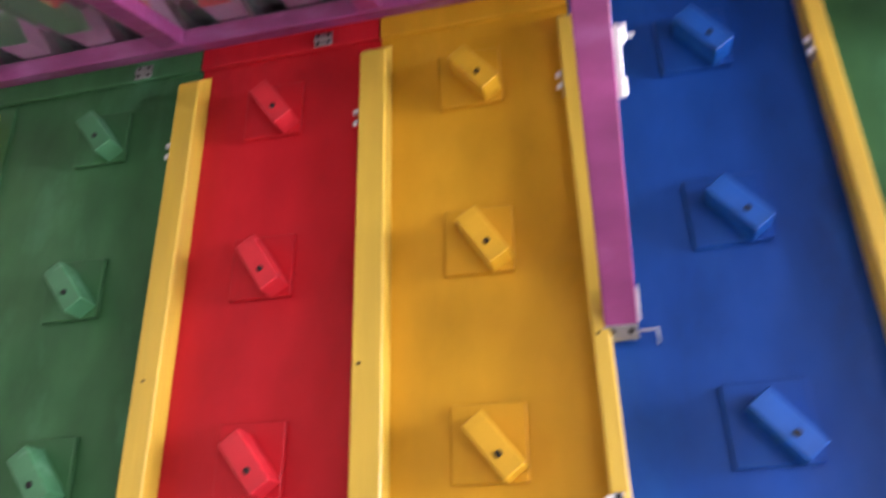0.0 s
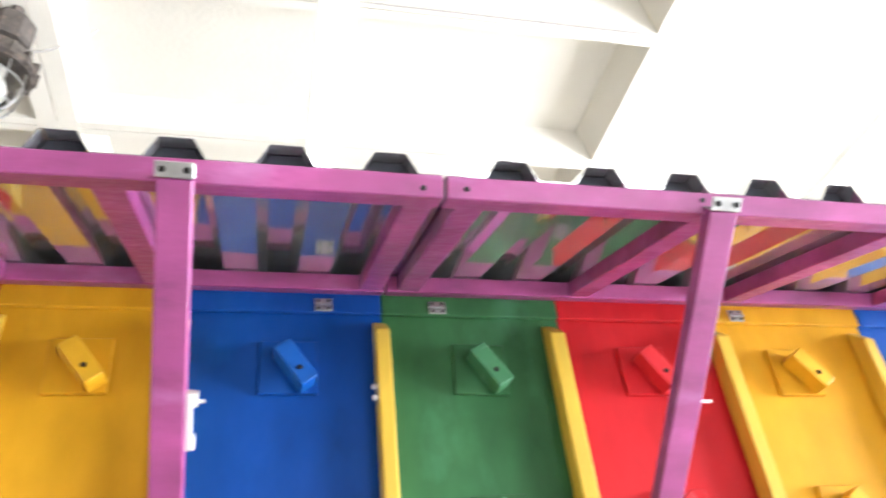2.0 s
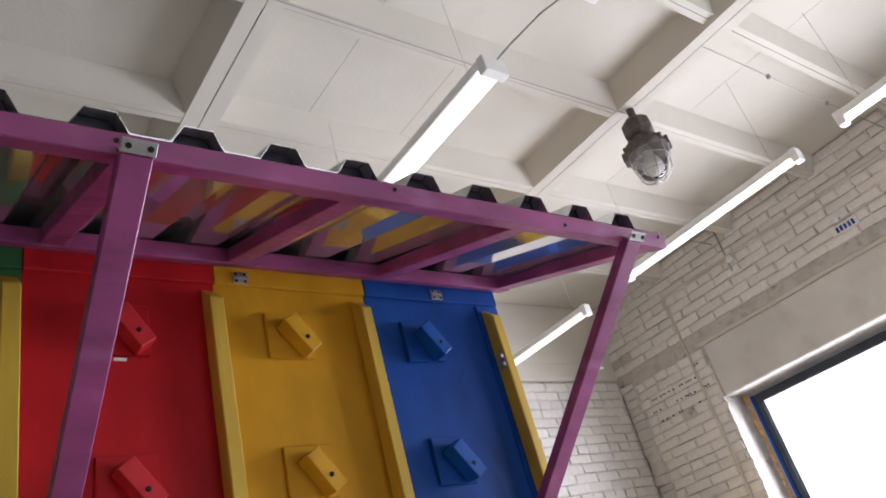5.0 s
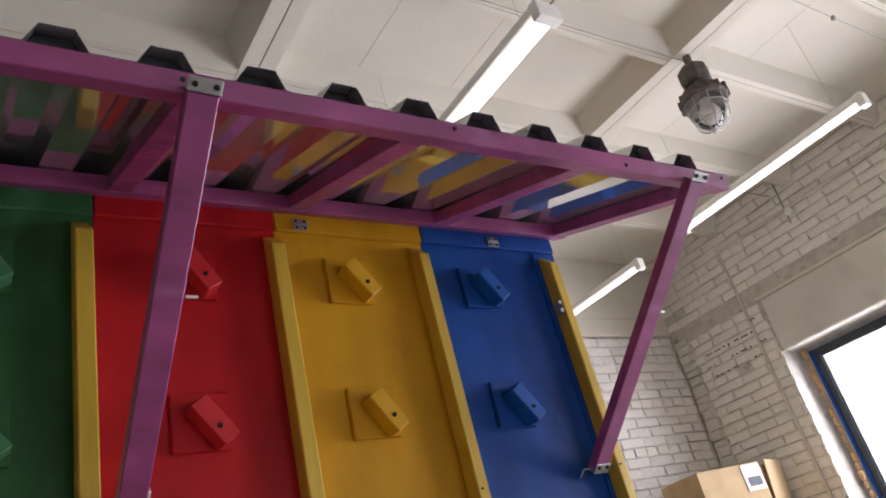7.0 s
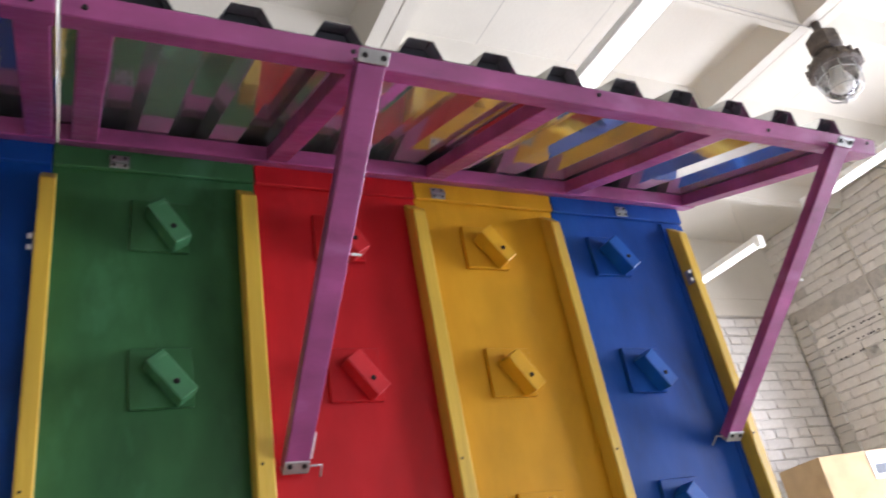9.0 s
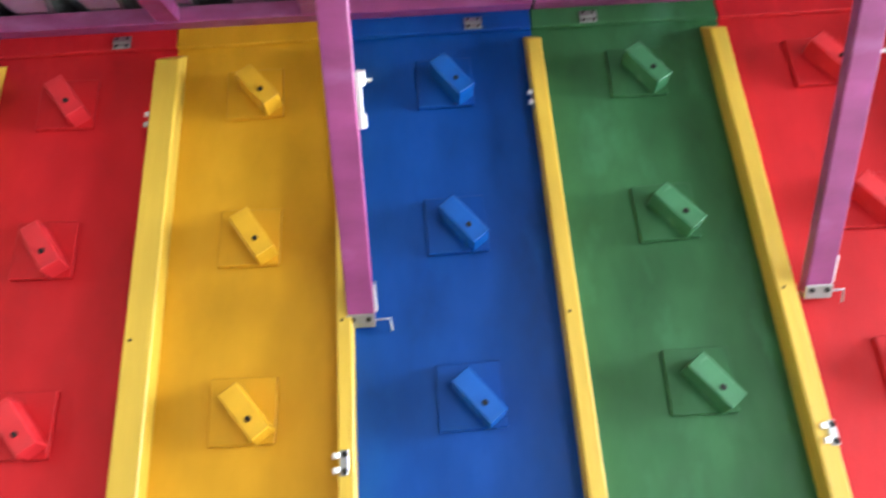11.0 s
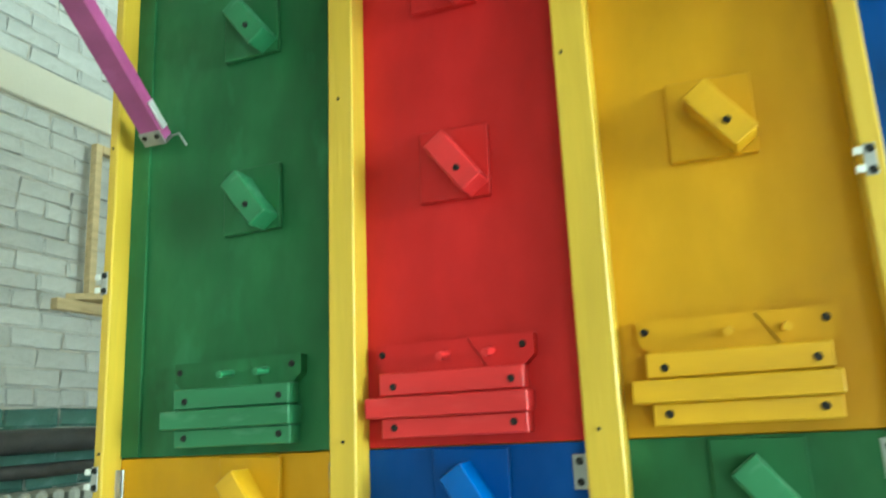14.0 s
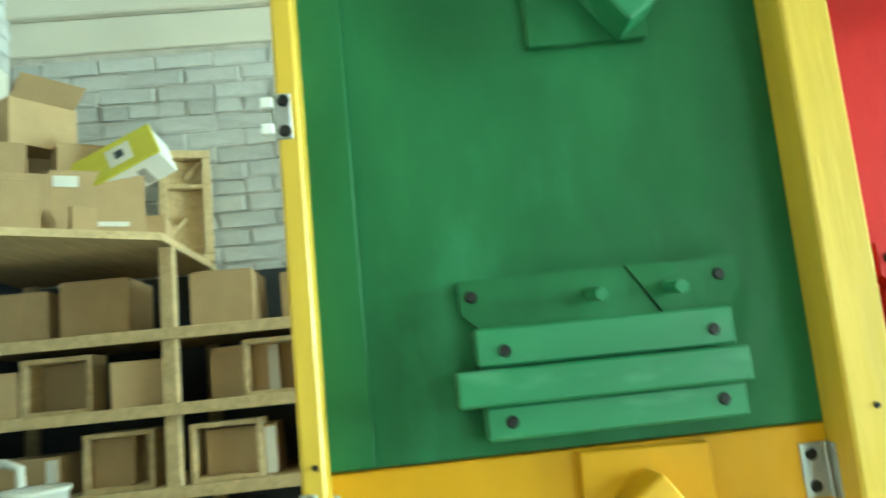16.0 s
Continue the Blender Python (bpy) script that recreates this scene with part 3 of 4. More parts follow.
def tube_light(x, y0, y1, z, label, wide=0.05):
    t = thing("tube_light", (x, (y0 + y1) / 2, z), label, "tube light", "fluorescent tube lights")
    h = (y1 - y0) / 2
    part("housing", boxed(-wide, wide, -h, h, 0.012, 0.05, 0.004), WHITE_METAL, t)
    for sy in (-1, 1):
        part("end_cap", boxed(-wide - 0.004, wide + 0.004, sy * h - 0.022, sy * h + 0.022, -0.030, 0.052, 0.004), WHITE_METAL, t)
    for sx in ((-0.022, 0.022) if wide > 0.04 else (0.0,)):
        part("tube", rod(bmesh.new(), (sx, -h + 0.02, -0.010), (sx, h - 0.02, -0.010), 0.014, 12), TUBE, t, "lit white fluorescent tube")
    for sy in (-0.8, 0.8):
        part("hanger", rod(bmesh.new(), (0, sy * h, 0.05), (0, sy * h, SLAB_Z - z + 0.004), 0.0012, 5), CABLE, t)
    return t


tube_light(2.545, 1.10, 2.33, 3.53, "white two-tube ceiling light, lit", 0.055)
tube_light(4.70, 1.04, 2.33, 3.55, "narrow white ceiling light, lit", 0.028)
tube_light(4.76, 2.80, 3.82, 3.55, "narrow white ceiling light near the corner, lit", 0.028)
# Unseen extra tube, added to brighten the storage corner.
tube_light(-1.60, 1.36, 2.60, 3.53, "added unseen white ceiling light that brightens the corner, lit", 0.055)
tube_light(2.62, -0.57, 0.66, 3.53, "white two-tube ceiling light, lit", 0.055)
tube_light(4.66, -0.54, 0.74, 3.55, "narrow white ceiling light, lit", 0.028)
tube_light(0.490, 0.90, 2.13, 3.53, "white ceiling light beside a slab joint, lit", 0.055)
pipe_run = pipe("ceiling_cable", [(2.56, 1.09, 3.57), (2.59, 1.0, 3.60), (2.62, 0.86, 3.62), (2.62, 0.67, 3.57)], 0.004, CABLE)
tagged(pipe_run, "thin grey cable between two hanging tube lights", "cable")
for x0, x1, y, label in ((X_LEFT, RIBS_X[1], 1.50, "thin dark wire strung along a slab joint"), (RIBS_X[1], RIBS_X[2], 1.50, "thin dark wire strung along a slab joint"), (RIBS_X[2], X_RIGHT, 0.95, "thin wire with porcelain knobs strung under the ceiling"),
                        (X_LEFT, RIBS_X[1], 2.52, "thin wire strung under the ceiling"), (RIBS_X[1], X_RIGHT, 2.46, "thin wire strung under the ceiling")):
    w = thing("ceiling_wire", (0, 0, 0), label, "wire", "wires under the ceiling")
    pipe("strand", [(x0, y, RIB_Z - 0.003), ((x0 + x1) / 2, y, RIB_Z - 0.012), (x1, y, RIB_Z - 0.003)], 0.003, CABLE, w)
    for k in (0.3, 0.62):
        if y < 1.4 or y > 2.0:
            part("knob", lathe(bmesh.new(), [(0, -0.016), (0.011, -0.014), (0.013, 0.0), (0.011, 0.014), (0, 0.016)], 10, pose(x0 + (x1 - x0) * k, y, RIB_Z - 0.012)), CABLE, w)

# ---- window in the right wall ----
win = thing("window_1", (X_RIGHT + 0.26, 0, 0), "wide dark-framed window in a brick reveal", "window", kind="structure")
fy0, fy1, fz0, fz1 = WIN[0] + 0.05, WIN[1] - 0.06, WIN[2] + 0.04, WIN[3] - 0.03
for n, d in (("frame_jamb", (0, 0.06, fy1 - 0.07, fy1, fz0, fz1)), ("frame_jamb", (0, 0.06, fy0, fy0 + 0.07, fz0, fz1)), ("frame_head", (0, 0.06, fy0 + 0.071, fy1 - 0.071, fz1 - 0.06, fz1)), ("frame_sill", (0, 0.06, fy0 + 0.071, fy1 - 0.071, fz0, fz0 + 0.06)),
             ("mullion", (0, 0.06, 0.42, 0.48, fz0 + 0.061, fz1 - 0.061))):
    part(n, boxed(*d, 0.004), DARK, win)
for a, b in ((fy0 + 0.07, 0.42), (0.48, fy1 - 0.07)):
    g = part("pane", boxed(0.028, 0.032, a, b, fz0 + 0.06, fz1 - 0.06), PANE, win)
    g.visible_shadow = False
bm = bmesh.new()
for i in range(30):
    z = WIN[2] + 0.05 + i * 0.068
    if z < fz1:
        r = random.uniform(0.018, 0.030)
        bmesh.ops.create_icosphere(bm, subdivisions=1, radius=r, matrix=Matrix.Translation((-0.03 + random.uniform(-0.01, 0.01), fy1 + 0.022, z)) @ Matrix.Diagonal((1, 0.8, 1.8, 1)))
part("foam_bead", bm, FOAM, win, "orange mounting foam bead", smooth=True)
part("blue_film", boxed(-0.012, 0.0, fy1 - 0.028, fy1 - 0.001, fz0, fz1, 0.001), PAINT["blue"], win, "blue protective film strip")
lintel = part("lintel", boxed(X_RIGHT - 0.014, X_RIGHT - 0.001, WIN[0] - 0.2, WIN[1] - 0.03, WIN[3] + 0.002, 3.39, 0.006), CONCRETE)
tagged(lintel, "rough concrete lintel over the window", "lintel", kind="structure")
ledge = part("trim", boxed(X_RIGHT - 0.024, X_RIGHT - 0.001, -2.1, 2.96, 3.395, 3.425, 0.006), PLASTER)
tagged(ledge, "thin plaster ledge above the lintel", "trim", kind="structure")
rng = random.Random(31)
bm = bmesh.new()
z = 1.7
while z < 3.40:
    h = rng.uniform(0.05, 0.10)
    box(bm, X_RIGHT - rng.uniform(0.022, 0.050), X_RIGHT - 0.001, 3.70 + rng.uniform(-0.02, 0.02), 3.838 + rng.uniform(-0.012, 0.012), z, z + h - 0.004, 0.009)
    z += h
for v in bm.verts:
    v.co += Vector((rng.uniform(-0.006, 0.003), rng.uniform(-0.007, 0.007), rng.uniform(-0.006, 0.006)))
quoins = part("pilaster", bm, CONCRETE)
tagged(quoins, "rough mortar-smeared brick pilaster in the room's corner", "pilaster", kind="structure")
bm = bmesh.new()
for zz, y0, n in ((3.29, 3.04, 4), (3.20, 3.06, 20), (3.10, 3.02, 24), (3.01, 3.04, 25)):
    for k in range(n):
        y = y0 + k * 0.024 + (k // 3) * 0.022
        if y < 3.62 and rng.random() < 0.62:
            rod(bm, (X_RIGHT - 0.0185, y, zz + rng.uniform(-0.006, 0.006)), (X_RIGHT - 0.012, y, zz), 0.0075, 7)
holes = part("brick_holes", bm, SCREW, wall_right, "rows of dark holes in perforated bricks")

conduit = thing("wall_conduit", (X_RIGHT - 0.026, 2.37, 3.88), "thin whitewashed cable conduit with a round box on the brick wall", "conduit")
pipe("conduit_run", [(0, -1.4, 0.04), (0, 0.69, 0.04), (0, 0.71, 0.02), (0, 0.69, -2.2)], 0.011, PLASTER, conduit)
part("round_box", lathe(bmesh.new(), [(0, -0.026), (0.030, -0.024), (0.036, -0.012), (0.036, 0.018)], 16, pose(0, 0, 0, 0, 90, 0)), PAPER, conduit, "white round junction box")
pipe("wire", [(0, 0.02, 0.33), (0, 0.025, 0.1), (0, 0.03, -0.09)], 0.006, CABLE, conduit)


def cloud_sky():
    m = bpy.data.materials.new("bright_cloud_sky")
    m.use_nodes = True
    nt = m.node_tree
    b = nt.nodes["Principled BSDF"]
    co, t, r = nt.nodes.new("ShaderNodeTexCoord"), nt.nodes.new("ShaderNodeTexNoise"), nt.nodes.new("ShaderNodeValToRGB")
    t.inputs["Scale"].default_value, t.inputs["Detail"].default_value = 0.06, 6.0
    r.color_ramp.elements[0].color, r.color_ramp.elements[1].color = (0.62, 0.80, 1.0, 1), (1, 1, 1, 1)
    r.color_ramp.elements[0].position, r.color_ramp.elements[1].position = 0.35, 0.55
    nt.links.new(co.outputs["Object"], t.inputs["Vector"])
    nt.links.new(t.outputs["Fac"], r.inputs["Fac"])
    nt.links.new(r.outputs["Color"], b.inputs["Emission Color"])
    b.inputs["Emission Strength"].default_value = 7.0
    b.inputs["Base Color"].default_value = (0, 0, 0, 1)
    return m


backdrop = part("backdrop", boxed(60, 60.1, -60, 90, -5, 70), cloud_sky())
tagged(backdrop, "bright cloudy sky beyond the window", "sky", kind="structure")
ground = part("ground", boxed(X_RIGHT + 0.41, 59.9, -60, 90, -0.6, -0.5), FLOOR)
tagged(ground, "bare ground outside the window", "ground", kind="structure")


sign = thing("wall_sign", pose(X_RIGHT - 0.022, 1.50, 3.62, 0, 0, 0), "small white wall sign with blue lettering", "sign")
part("plate", boxed(-0.006, 0, -0.10, 0.10, -0.035, 0.035, 0.001), PAPER, sign)
for k in range(5):
    part("letter_bar", boxed(-0.0075, -0.0065, -0.075 + k * 0.03, -0.055 + k * 0.03, -0.02, 0.02), PAINT["blue"], sign)
part("button", lathe(bmesh.new(), [(0, -0.03), (0.018, -0.028), (0.022, 0.0)], 12, pose(0, 0.02, 0.065, 0, 90, 0)), PAPER, sign)


# ---- brick faces ----
def brick_meshes(n, mat, h, length, seed):
    rng = random.Random(seed)
    out = []
    for k in range(n):
        bm = boxed(-length / 2, length / 2, -0.010, 0.004, -h / 2, h / 2, 0.007)
        for v in bm.verts:
            v.co += Vector((rng.uniform(-0.009, 0.009), rng.uniform(-0.004, 0.004), rng.uniform(-0.005, 0.005)))
        out.append(finish(bm, "brick", mat))
    return out


COURSE, LONG = 0.077, 0.256
BRICKS = brick_meshes(9, BRICK, COURSE - 0.007, LONG - 0.008, 3)
HALF = brick_meshes(4, BRICK, COURSE - 0.007, LONG / 2 - 0.008, 4)
PALES = brick_meshes(9, PALE_BRICK, COURSE - 0.006, LONG - 0.007, 13)
PALE_HALF = brick_meshes(4, PALE_BRICK, COURSE - 0.006, LONG / 2 - 0.007, 14)
GREENS = brick_meshes(5, GREEN_BRICK, COURSE - 0.006, LONG - 0.007, 5)
GREEN_HALF = brick_meshes(2, GREEN_BRICK, COURSE - 0.006, LONG / 2 - 0.007, 6)


def lay(wall, origin, turn, length, z0, z1, seed, green_to=0.0, hole=None, gaps=0.0, pale=False):
    """Courses of bricks on a wall's face, from origin along its local x. hole: (a0, a1, z0, z1) left free."""
    rng = random.Random(seed)
    course, long = COURSE, LONG
    base = Matrix.Translation(origin) @ Matrix.Rotation(radians(turn), 4, 'Z')
    k = 0
    z = z0 + course / 2
    while z < z1 - course / 2 + 0.001:
        header = k % 5 == 4
        step = long / 2 if header else long
        a = step / 2 - (0 if k % 2 else long / 2) + rng.uniform(-0.01, 0.01)
        free = [(0.0, length)]
        if hole and hole[2] < z + course / 2 and z - course / 2 < hole[3]:
            free = [(0.0, min(hole[0], length)), (hole[1], length)]
        while a - step / 2 < length:
            for f0, f1 in free:
                e0, e1 = max(a - step / 2, f0), min(a + step / 2, f1)
                if e1 - e0 > 0.02 and rng.random() >= gaps:
                    green = z < green_to
                    pool = (GREEN_HALF if green else PALE_HALF if pale else HALF) if e1 - e0 < long * 0.7 else (GREENS if green else PALES if pale else BRICKS)
                    full = long / 2 if e1 - e0 < long * 0.7 else long
                    m = base @ pose((e0 + e1) / 2, rng.uniform(-0.002, 0.002), z + rng.uniform(-0.003, 0.003), 0, rng.uniform(-1.3, 1.3), 0) @ Matrix.Diagonal(((e1 - e0) / full, 1, 1, 1))
                    shared("brick", rng.choice(pool), wall, m)
            a += step
        z += course
        k += 1


# ---- storage behind the pavilion ----
def carton(x, y, z, sx, sy, sz, turn, label, flaps=False, tape=True, name="cardboard_box", tilt=0.0):
    c = thing(name, pose(x, y, z, tilt, 0, turn), label, "box", "cardboard boxes")
    t = 0.005
    bm = bmesh.new()
    rings = []
    for inset, z in ((0, 0), (0, sz), (t, sz), (t, t)):
        a, b = sx / 2 - inset, sy / 2 - inset
        rings.append([bm.verts.new((px * a + random.uniform(-0.003, 0.003) * (inset == 0), py * b, z)) for px, py in ((-1, -1), (1, -1), (1, 1), (-1, 1))])
    for r0, r1 in zip(rings, rings[1:]):
        for q in range(4):
            bm.faces.new((r0[q], r0[(q + 1) % 4], r1[(q + 1) % 4], r1[q]))
    bm.faces.new(rings[0][::-1])
    bm.faces.new(rings[-1])
    part("carton", bm, CARD, c)
    if flaps:
        for s, ang in ((-1, 38), (1, -50)):
            f = part("flap", boxed(-sx / 2 + 0.004, sx / 2 - 0.004, 0, s * sy * 0.5, 0, 0.004), CARD, c)
            f.matrix_basis = pose(0, s * sy / 2, sz, -ang * 1.0 if s < 0 else -ang * -1.0, 0, 0)
    else:
        for s in (-1, 1):
            part("flap", boxed(-sx / 2 + 0.002, sx / 2 - 0.002, min(s * 0.001, s * sy / 2), max(s * 0.001, s * sy / 2), sz, sz + 0.004, 0.001), CARD, c)
        if tape:
            part("tape", boxed(-sx / 2 - 0.001, sx / 2 + 0.001, -0.02, 0.02, sz + 0.0042, sz + 0.0052), CARD, c)
    return c


def labelled(c, sx, sy, sz):
    part("paper_label", boxed(-sx / 2 + 0.01, -sx / 2 + 0.08, -sy / 2 - 0.005, -sy / 2 - 0.004, sz - 0.05, sz - 0.015), PAPER, c, "white paper label")
    part("print_bar", boxed(-sx / 2 + 0.12, -sx / 2 + 0.22, -sy / 2 - 0.005, -sy / 2 - 0.004, sz * 0.3, sz * 0.36), PAPER, c)


XL = -2.36                # wall line in the plan of the storage corner
FOOT = 0.2333             # floor line in the same plan
before = set(bpy.data.objects)
SHELF_Z = 1.872
bm = bmesh.new()
top = [(-2.345, 2.16), (-1.62, 2.66), (-1.62, 3.29), (-2.345, 3.29)]
a = [bm.verts.new((x, y, -0.022)) for x, y in top]
b = [bm.verts.new((x, y, 0)) for x, y in top]
bm.faces.new(a), bm.faces.new(b[::-1])
for i in range(4):
    bm.faces.new((a[i], a[(i + 1) % 4], b[(i + 1) % 4], b[i]))
corner = thing("corner_shelf", (0, 0, SHELF_Z), "wide pine corner shelf loaded with cardboard boxes", "shelf")
part("board", bm, WOOD, corner)
part("bearer", boxed(XL + 0.002, XL + 0.045, 2.10, 3.28, -0.065, -0.024, 0.003), WOOD, corner)
rack = thing("shelf_rack", (-1.6, 3.0, 0), "pine shelf rack crammed with boxes and wooden crates", "shelf")
for x in (-2.26, -1.64, -0.93):
    for y in (2.77, 3.26):
        part("post", boxed(x - 0.02 + 1.6, x + 0.02 + 1.6, y - 0.02 - 3.0, y + 0.02 - 3.0, FOOT, SHELF_Z - 0.024, 0.002), WOOD, rack)
for z in (1.605, 1.392, 1.165, 0.93, 0.65):
    part("shelf", boxed(-2.28 + 1.6, -0.91 + 1.6, 2.745 - 3.0, 3.28 - 3.0, z - 0.018, z, 0.002), WOOD, rack)
    part("shelf_lip", boxed(-2.28 + 1.6, -0.91 + 1.6, 2.728 - 3.0, 2.744 - 3.0, z - 0.030, z + 0.004, 0.002), WOOD, rack)
# Dark panels added at sides and back for the shade inside the rack.
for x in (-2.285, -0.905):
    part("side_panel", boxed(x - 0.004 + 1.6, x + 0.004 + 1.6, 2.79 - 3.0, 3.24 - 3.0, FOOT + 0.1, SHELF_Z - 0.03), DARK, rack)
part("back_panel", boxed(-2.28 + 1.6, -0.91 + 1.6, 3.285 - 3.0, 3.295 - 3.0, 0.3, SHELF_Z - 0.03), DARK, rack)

TOP = SHELF_Z + 0.001
carton(-2.04, 2.545, TOP, 0.24, 0.15, 0.14, 30, "plain brown cardboard box on a corner shelf")
carton(-2.12, 2.76, TOP, 0.26, 0.18, 0.22, 32, "taped brown cardboard box on a corner shelf")
carton(-2.16, 2.79, TOP + 0.227, 0.20, 0.15, 0.10, 24, "small brown cardboard box on top of another")
c = carton(-1.90, 2.93, TOP, 0.27, 0.20, 0.245, 24, "large brown cardboard box with a white label")
labelled(c, 0.27, 0.20, 0.245)
carton(-1.94, 2.96, TOP + 0.252, 0.19, 0.15, 0.10, 30, "small brown cardboard box stacked on a larger one")
carton(-2.17, 3.11, TOP, 0.26, 0.22, 0.36, 35, "tall brown cardboard box with open flaps")
carton(-2.13, 2.98, TOP + 0.367, 0.22, 0.18, 0.15, 52, "open brown cardboard box at the top of a pile", flaps=True)
carton(-1.86, 2.72, TOP, 0.07, 0.07, 0.10, 30, "tiny brown cardboard box on a corner shelf")
carton(-1.80, 3.07, TOP, 0.16, 0.16, 0.13, 8, "brown cardboard box under a tilted white one")
pad = part("paper_sheet", boxed(-0.10, 0.08, -0.05, 0.05, 0, 0.005, 0.001), PAPER)
pad.matrix_basis = pose(-2.20, 2.45, TOP, 0, 0, 30)
tagged(pad, "thin white sheet of paper lying on the shelf", "paper")
yb = thing("yellow_box", pose(-1.80, 2.99, TOP + 0.245, 74, -24, -4), "white printed box with a yellow lid, lying askew on a carton", "box")
part("box_body", boxed(-0.15, 0.15, -0.055, 0.055, 0.02, 0.14, 0.003), PAPER, yb)
part("lid", boxed(-0.154, 0.154, -0.059, 0.059, 0.141, 0.152, 0.002), TAPE, yb, "bright yellow lid")
part("lid_print", boxed(-0.005, 0.075, -0.034, 0.034, 0.1525, 0.1535), PAPER, yb)
part("print_block", boxed(0.02, 0.05, -0.012, 0.016, 0.154, 0.1548), DARK, yb)
for xx in (-0.08, -0.02, 0.05):
    part("print_bar", boxed(xx, xx + 0.03, -0.0565, -0.0555, 0.03, 0.11), CABLE, yb)
crate = thing("wooden_crate", pose(-1.70, 3.22, TOP + 0.011, 0, 0, 14), "bare wooden frame crate standing beside the boxes", "crate")
for n, d in (("upright", (-0.09, -0.06, -0.03, 0.03, 0.02, 0.37)), ("upright", (0.06, 0.09, -0.03, 0.03, 0.02, 0.37)), ("rail", (-0.09, 0.09, -0.031, 0.031, 0.371, 0.40)), ("rail", (-0.09, 0.09, -0.031, 0.031, -0.01, 0.019)), ("panel", (-0.059, 0.059, 0.012, 0.024, 0.02, 0.37)), ("shelf", (-0.059, 0.059, -0.026, 0.011, 0.26, 0.275))):
    part(n, boxed(*d, 0.002), WOOD, crate)
for x0, x1, z in ((-0.055, 0.0, 0.10), (0.0, 0.055, 0.30)):
    part("brace", rod(bmesh.new(), (x0, 0.0, z), (x1, 0.0, z + 0.06), 0.009, 6), WOOD, crate)

rng = random.Random(11)
for z, items in ((1.606, [(-2.02, 0.20, 0.15), (-1.78, 0.20, 0.17), (-1.40, 0.18, 0.16), (-1.12, 0.22, 0.15)]), (1.393, [(-2.06, 0.13, 0.13), (-1.66, 0.15, 0.13), (-1.36, 0.20, 0.15), (-1.05, 0.18, 0.12)]), (1.166, [(-1.98, 0.22, 0.11), (-1.74, 0.13, 0.16), (-1.38, 0.2, 0.14), (-1.1, 0.16, 0.15)]), (0.931, [(-2.0, 0.2, 0.14), (-1.7, 0.22, 0.15)])):
    for x, w, h in items:
        c = carton(x - 0.09, 2.93 + rng.uniform(-0.06, 0.06), z, w, 0.22, h, rng.uniform(-8, 8), "brown cardboard box on a rack shelf", flaps=False)
        if rng.random() < 0.5:
            part("paper_strip", boxed(w / 2 - 0.03, w / 2 + 0.001, -0.1125, -0.1115, 0.004, h - 0.004), PAPER, c, "white paper strip")
for x, z in ((-1.97, 1.393), (-1.80, 1.166), (-1.34, 1.393), (-1.50, 1.166)):
    k = thing("frame_box", (x, 2.84, z), "small bare wooden frame box on a rack shelf", "crate", "wooden frame boxes")
    w, h = 0.10, 0.165
    for d in ((-w, -w + 0.014, -0.06, 0.06, 0, h), (w - 0.014, w, -0.06, 0.06, 0, h), (-w + 0.0145, w - 0.0145, -0.06, 0.06, h - 0.014, h), (-w + 0.0145, w - 0.0145, -0.06, 0.06, 0, 0.014)):
        part("frame_slat", boxed(*d, 0.001), WOOD, k)
    part("back", boxed(-w + 0.015, w - 0.015, 0.05, 0.056, 0.015, h - 0.015), CARD, k)

# wooden frame leaning on the left wall
fr = thing("empty_picture_frame", (XL + 0.05, 2.20, SHELF_Z + 0.002), "empty yellowish wooden frame leaning on the brick wall", "frame")
for n, d in (("upright", (0, 0.03, 0, 0.03, 0, 0.56)), ("upright", (0, 0.03, 0.80, 0.83, 0, 0.56)), ("rail", (0, 0.03, 0.031, 0.799, 0.53, 0.56)), ("rail", (0, 0.03, 0.031, 0.799, 0.0, 0.03))):
    part(n, boxed(*d, 0.002), WOOD, fr)
# radiator and pipes on the left wall
rad = thing("radiator", (XL + 0.09, 2.2, 0.62), "old cast iron radiator with peeling grey paint", "radiator")
sec = bmesh.new()
for yy in (-0.014, 0.014):
    rod(sec, (0, yy, 0.03), (0, yy, 0.57), 0.011, 8)
box(sec, -0.06, 0.06, -0.022, 0.022, 0.545, 0.60, 0.012)
box(sec, -0.06, 0.06, -0.022, 0.022, 0.0, 0.05, 0.012)
for xx in (-0.045, 0.045):
    box(sec, xx - 0.014, xx + 0.014, -0.017, 0.017, 0.03, 0.57, 0.006)
SECTION = finish(sec, "section", RADIATOR)
for i in range(22):
    shared("section", SECTION, rad, Matrix.Translation((0, -0.75 + i * 0.062, 0)))
for z in (0.03, 0.572):
    part("joint_pipe", rod(bmesh.new(), (0, -0.80, z), (0, 0.62, z), 0.014, 10), RADIATOR, rad)
for z, r, n in ((1.375, 0.038, "heating_pipe"), (1.285, 0.022, "heating_pipe")):
    p = pipe(n, [(XL + 0.10, 0.0, z - 0.02), (XL + 0.10, 2.72, z)], r, DARK_PIPE)
    tagged(p, "dark painted heating pipe along the brick wall", "pipe", "heating pipes")
part("support", rod(bmesh.new(), (0, -0.7, FOOT - 0.62), (0, -0.7, 0.02), 0.016, 8), RADIATOR, rad)

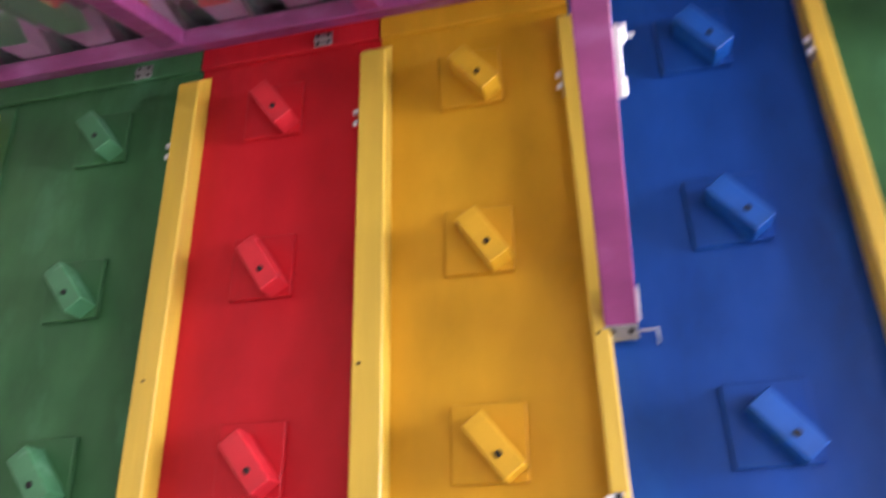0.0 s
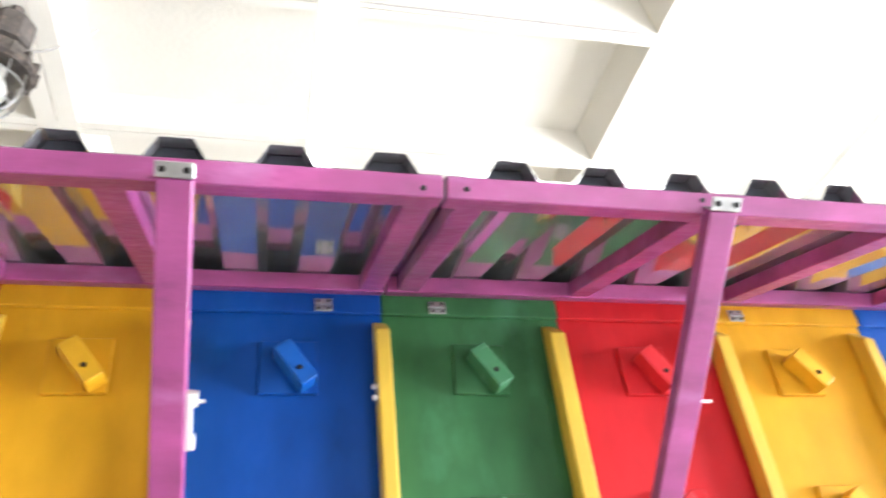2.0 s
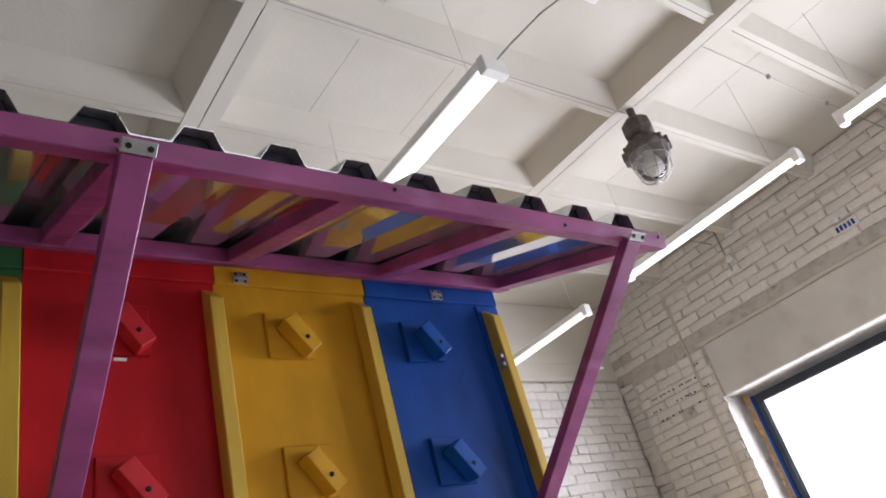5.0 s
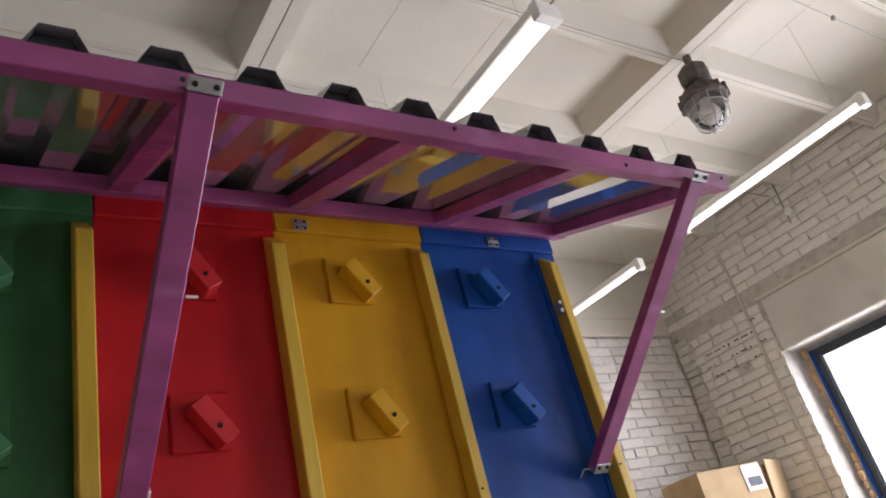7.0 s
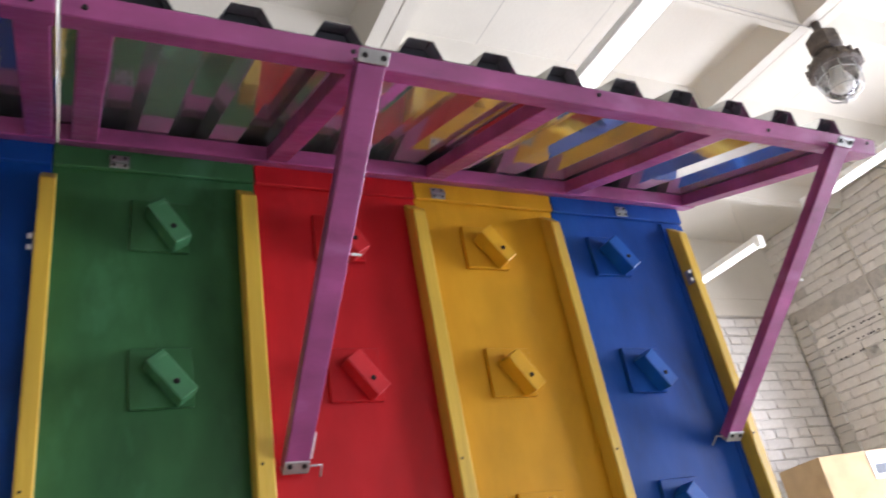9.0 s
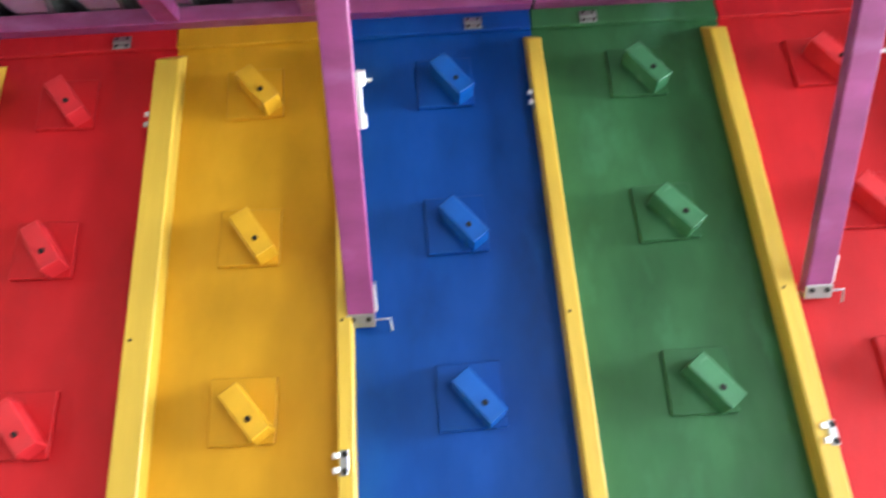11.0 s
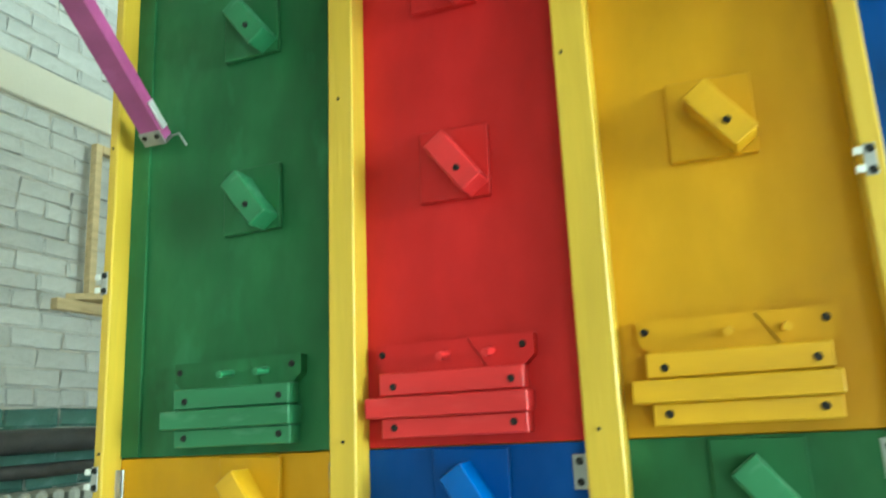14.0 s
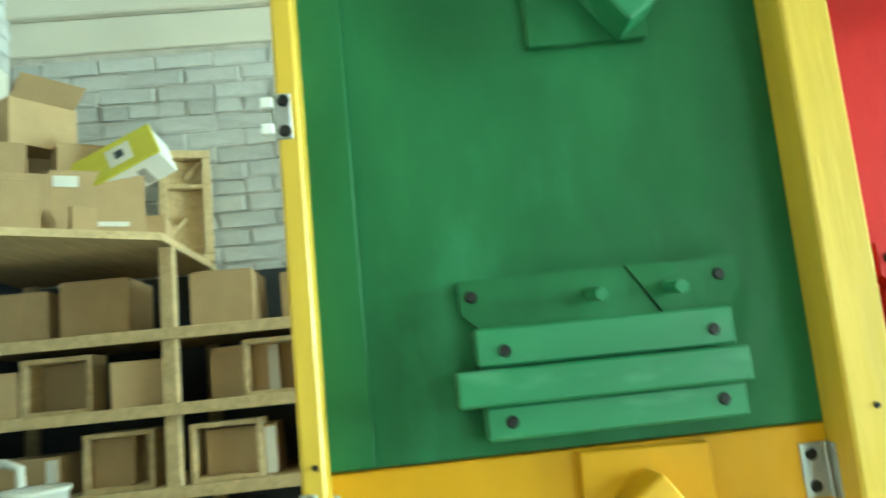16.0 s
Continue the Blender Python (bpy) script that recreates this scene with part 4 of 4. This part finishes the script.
bucket = thing("plastic_bucket", (-1.93, 2.55, 0.62), "translucent white plastic tub under a tap", "tub")
part("tub", lathe(bmesh.new(), [(0.0, 0.38), (0.07, 0.38), (0.085, 0.585), (0.092, 0.588), (0.088, 0.60), (0.080, 0.585), (0.066, 0.39), (0.0, 0.389)], 20), WHITE_METAL, bucket, smooth=True)
part("stool", boxed(-0.12, 0.12, -0.12, 0.12, FOOT - 0.62, 0.379, 0.004), WOOD, bucket)
tap = pipe("tap_pipe", [(XL + 0.10, 2.62, 1.285), (-2.02, 2.60, 1.285), (-1.97, 2.57, 1.27), (-1.965, 2.565, 1.225)], 0.012, WHITE_METAL)
tagged(tap, "white bent tap pipe off the heating pipe", "tap")

# the storage corner is drawn at 1 : 1.2
CORNER = Matrix.Translation((-0.89, 0.49, 1.40)) @ Matrix.Scale(1.2, 4) @ Matrix.Translation((0.89, -0.49, -1.40))
for ob in bpy.data.objects:
    if ob not in before and ob.parent is None:
        ob.matrix_basis = CORNER @ ob.matrix_basis

# cartons in the right back corner
c = carton(5.32, 3.34, 1.62, 0.54, 0.42, 0.58, -12, "brown cardboard box with a white label near the window corner", tape=True)
part("paper_label", boxed(0.10, 0.262, -0.2155, -0.2145, 0.40, 0.575), PAPER, c, "white printed label")
part("print_block", boxed(0.125, 0.24, -0.2168, -0.2158, 0.43, 0.49), DARK, c)
carton(5.34, 3.36, 0.82, 0.58, 0.48, 0.795, -4, "large brown cardboard box under another")
carton(5.36, 3.38, 0.0, 0.60, 0.50, 0.81, 3, "large brown cardboard box on the floor")
sh = thing("cardboard_sheets", pose(5.86, 3.45, 0, 6, 0, 18), "flattened cardboard sheets leaning in the corner", "cardboard")
for i in range(4):
    part("sheet", boxed(-0.19, 0.19, 0.03 * i, 0.03 * i + 0.006, 0, 2.24 - 0.03 * i, 0.001), CARD, sh)

# upright plank near the left wall
plank = part("timber_plank", boxed(-0.03, 0.03, -0.015, 0.015, 0, 1.62, 0.003), WOOD)
plank.matrix_basis = pose(-1.66, 1.42, 0, 0, -3, 20)
tagged(plank, "weathered pine plank standing upright", "plank")

# ---- bricks, last ----
panel = part("lintel_north", box(boxed(X_LEFT + 0.001, -0.9, Y_BACK - 0.018, Y_BACK - 0.001, 3.00, 3.17, 0.006), X_LEFT + 0.001, -0.9, Y_BACK - 0.060, Y_BACK - 0.001, 3.172, SLAB_Z - 0.001, 0.008), PLASTER)
tagged(panel, "whitewashed concrete panel above the brick in the corner", "wall", kind="structure")
band = part("trim_west", boxed(X_LEFT + 0.001, X_LEFT + 0.022, -1.0, Y_BACK - 0.064, 2.74, 2.91, 0.006), PLASTER)
tagged(band, "smooth plaster band along the brick wall", "trim", kind="structure")
lay(wall_right, (X_RIGHT - 0.003, Y_BACK - 0.02, 0), -90, 3.6, 1.85, 3.46, 21, hole=(0.92, 9.0, 0, 3.43), gaps=0.02)
lay(wall_right, (X_RIGHT - 0.010, Y_BACK - 0.02, 0), -90, 3.6, 3.52, 4.22, 26, gaps=0.02)
lay(wall_back, (4.5, Y_BACK - 0.003, 0), 0, 1.69, 1.80, 3.505, 22)
lay(wall_back, (X_LEFT + 0.01, Y_BACK - 0.003, 0), 0, 1.62, 1.20, 2.995, 23, green_to=1.52, pale=True)
lay(wall_left, (X_LEFT + 0.003, 1.60, 0), 90, 2.26, 0.80, 2.735, 24, green_to=1.52, gaps=0.01, pale=True)
lay(wall_left, (X_LEFT + 0.003, 1.60, 0), 90, 2.26, 2.915, 4.0, 25, gaps=0.01, pale=True)
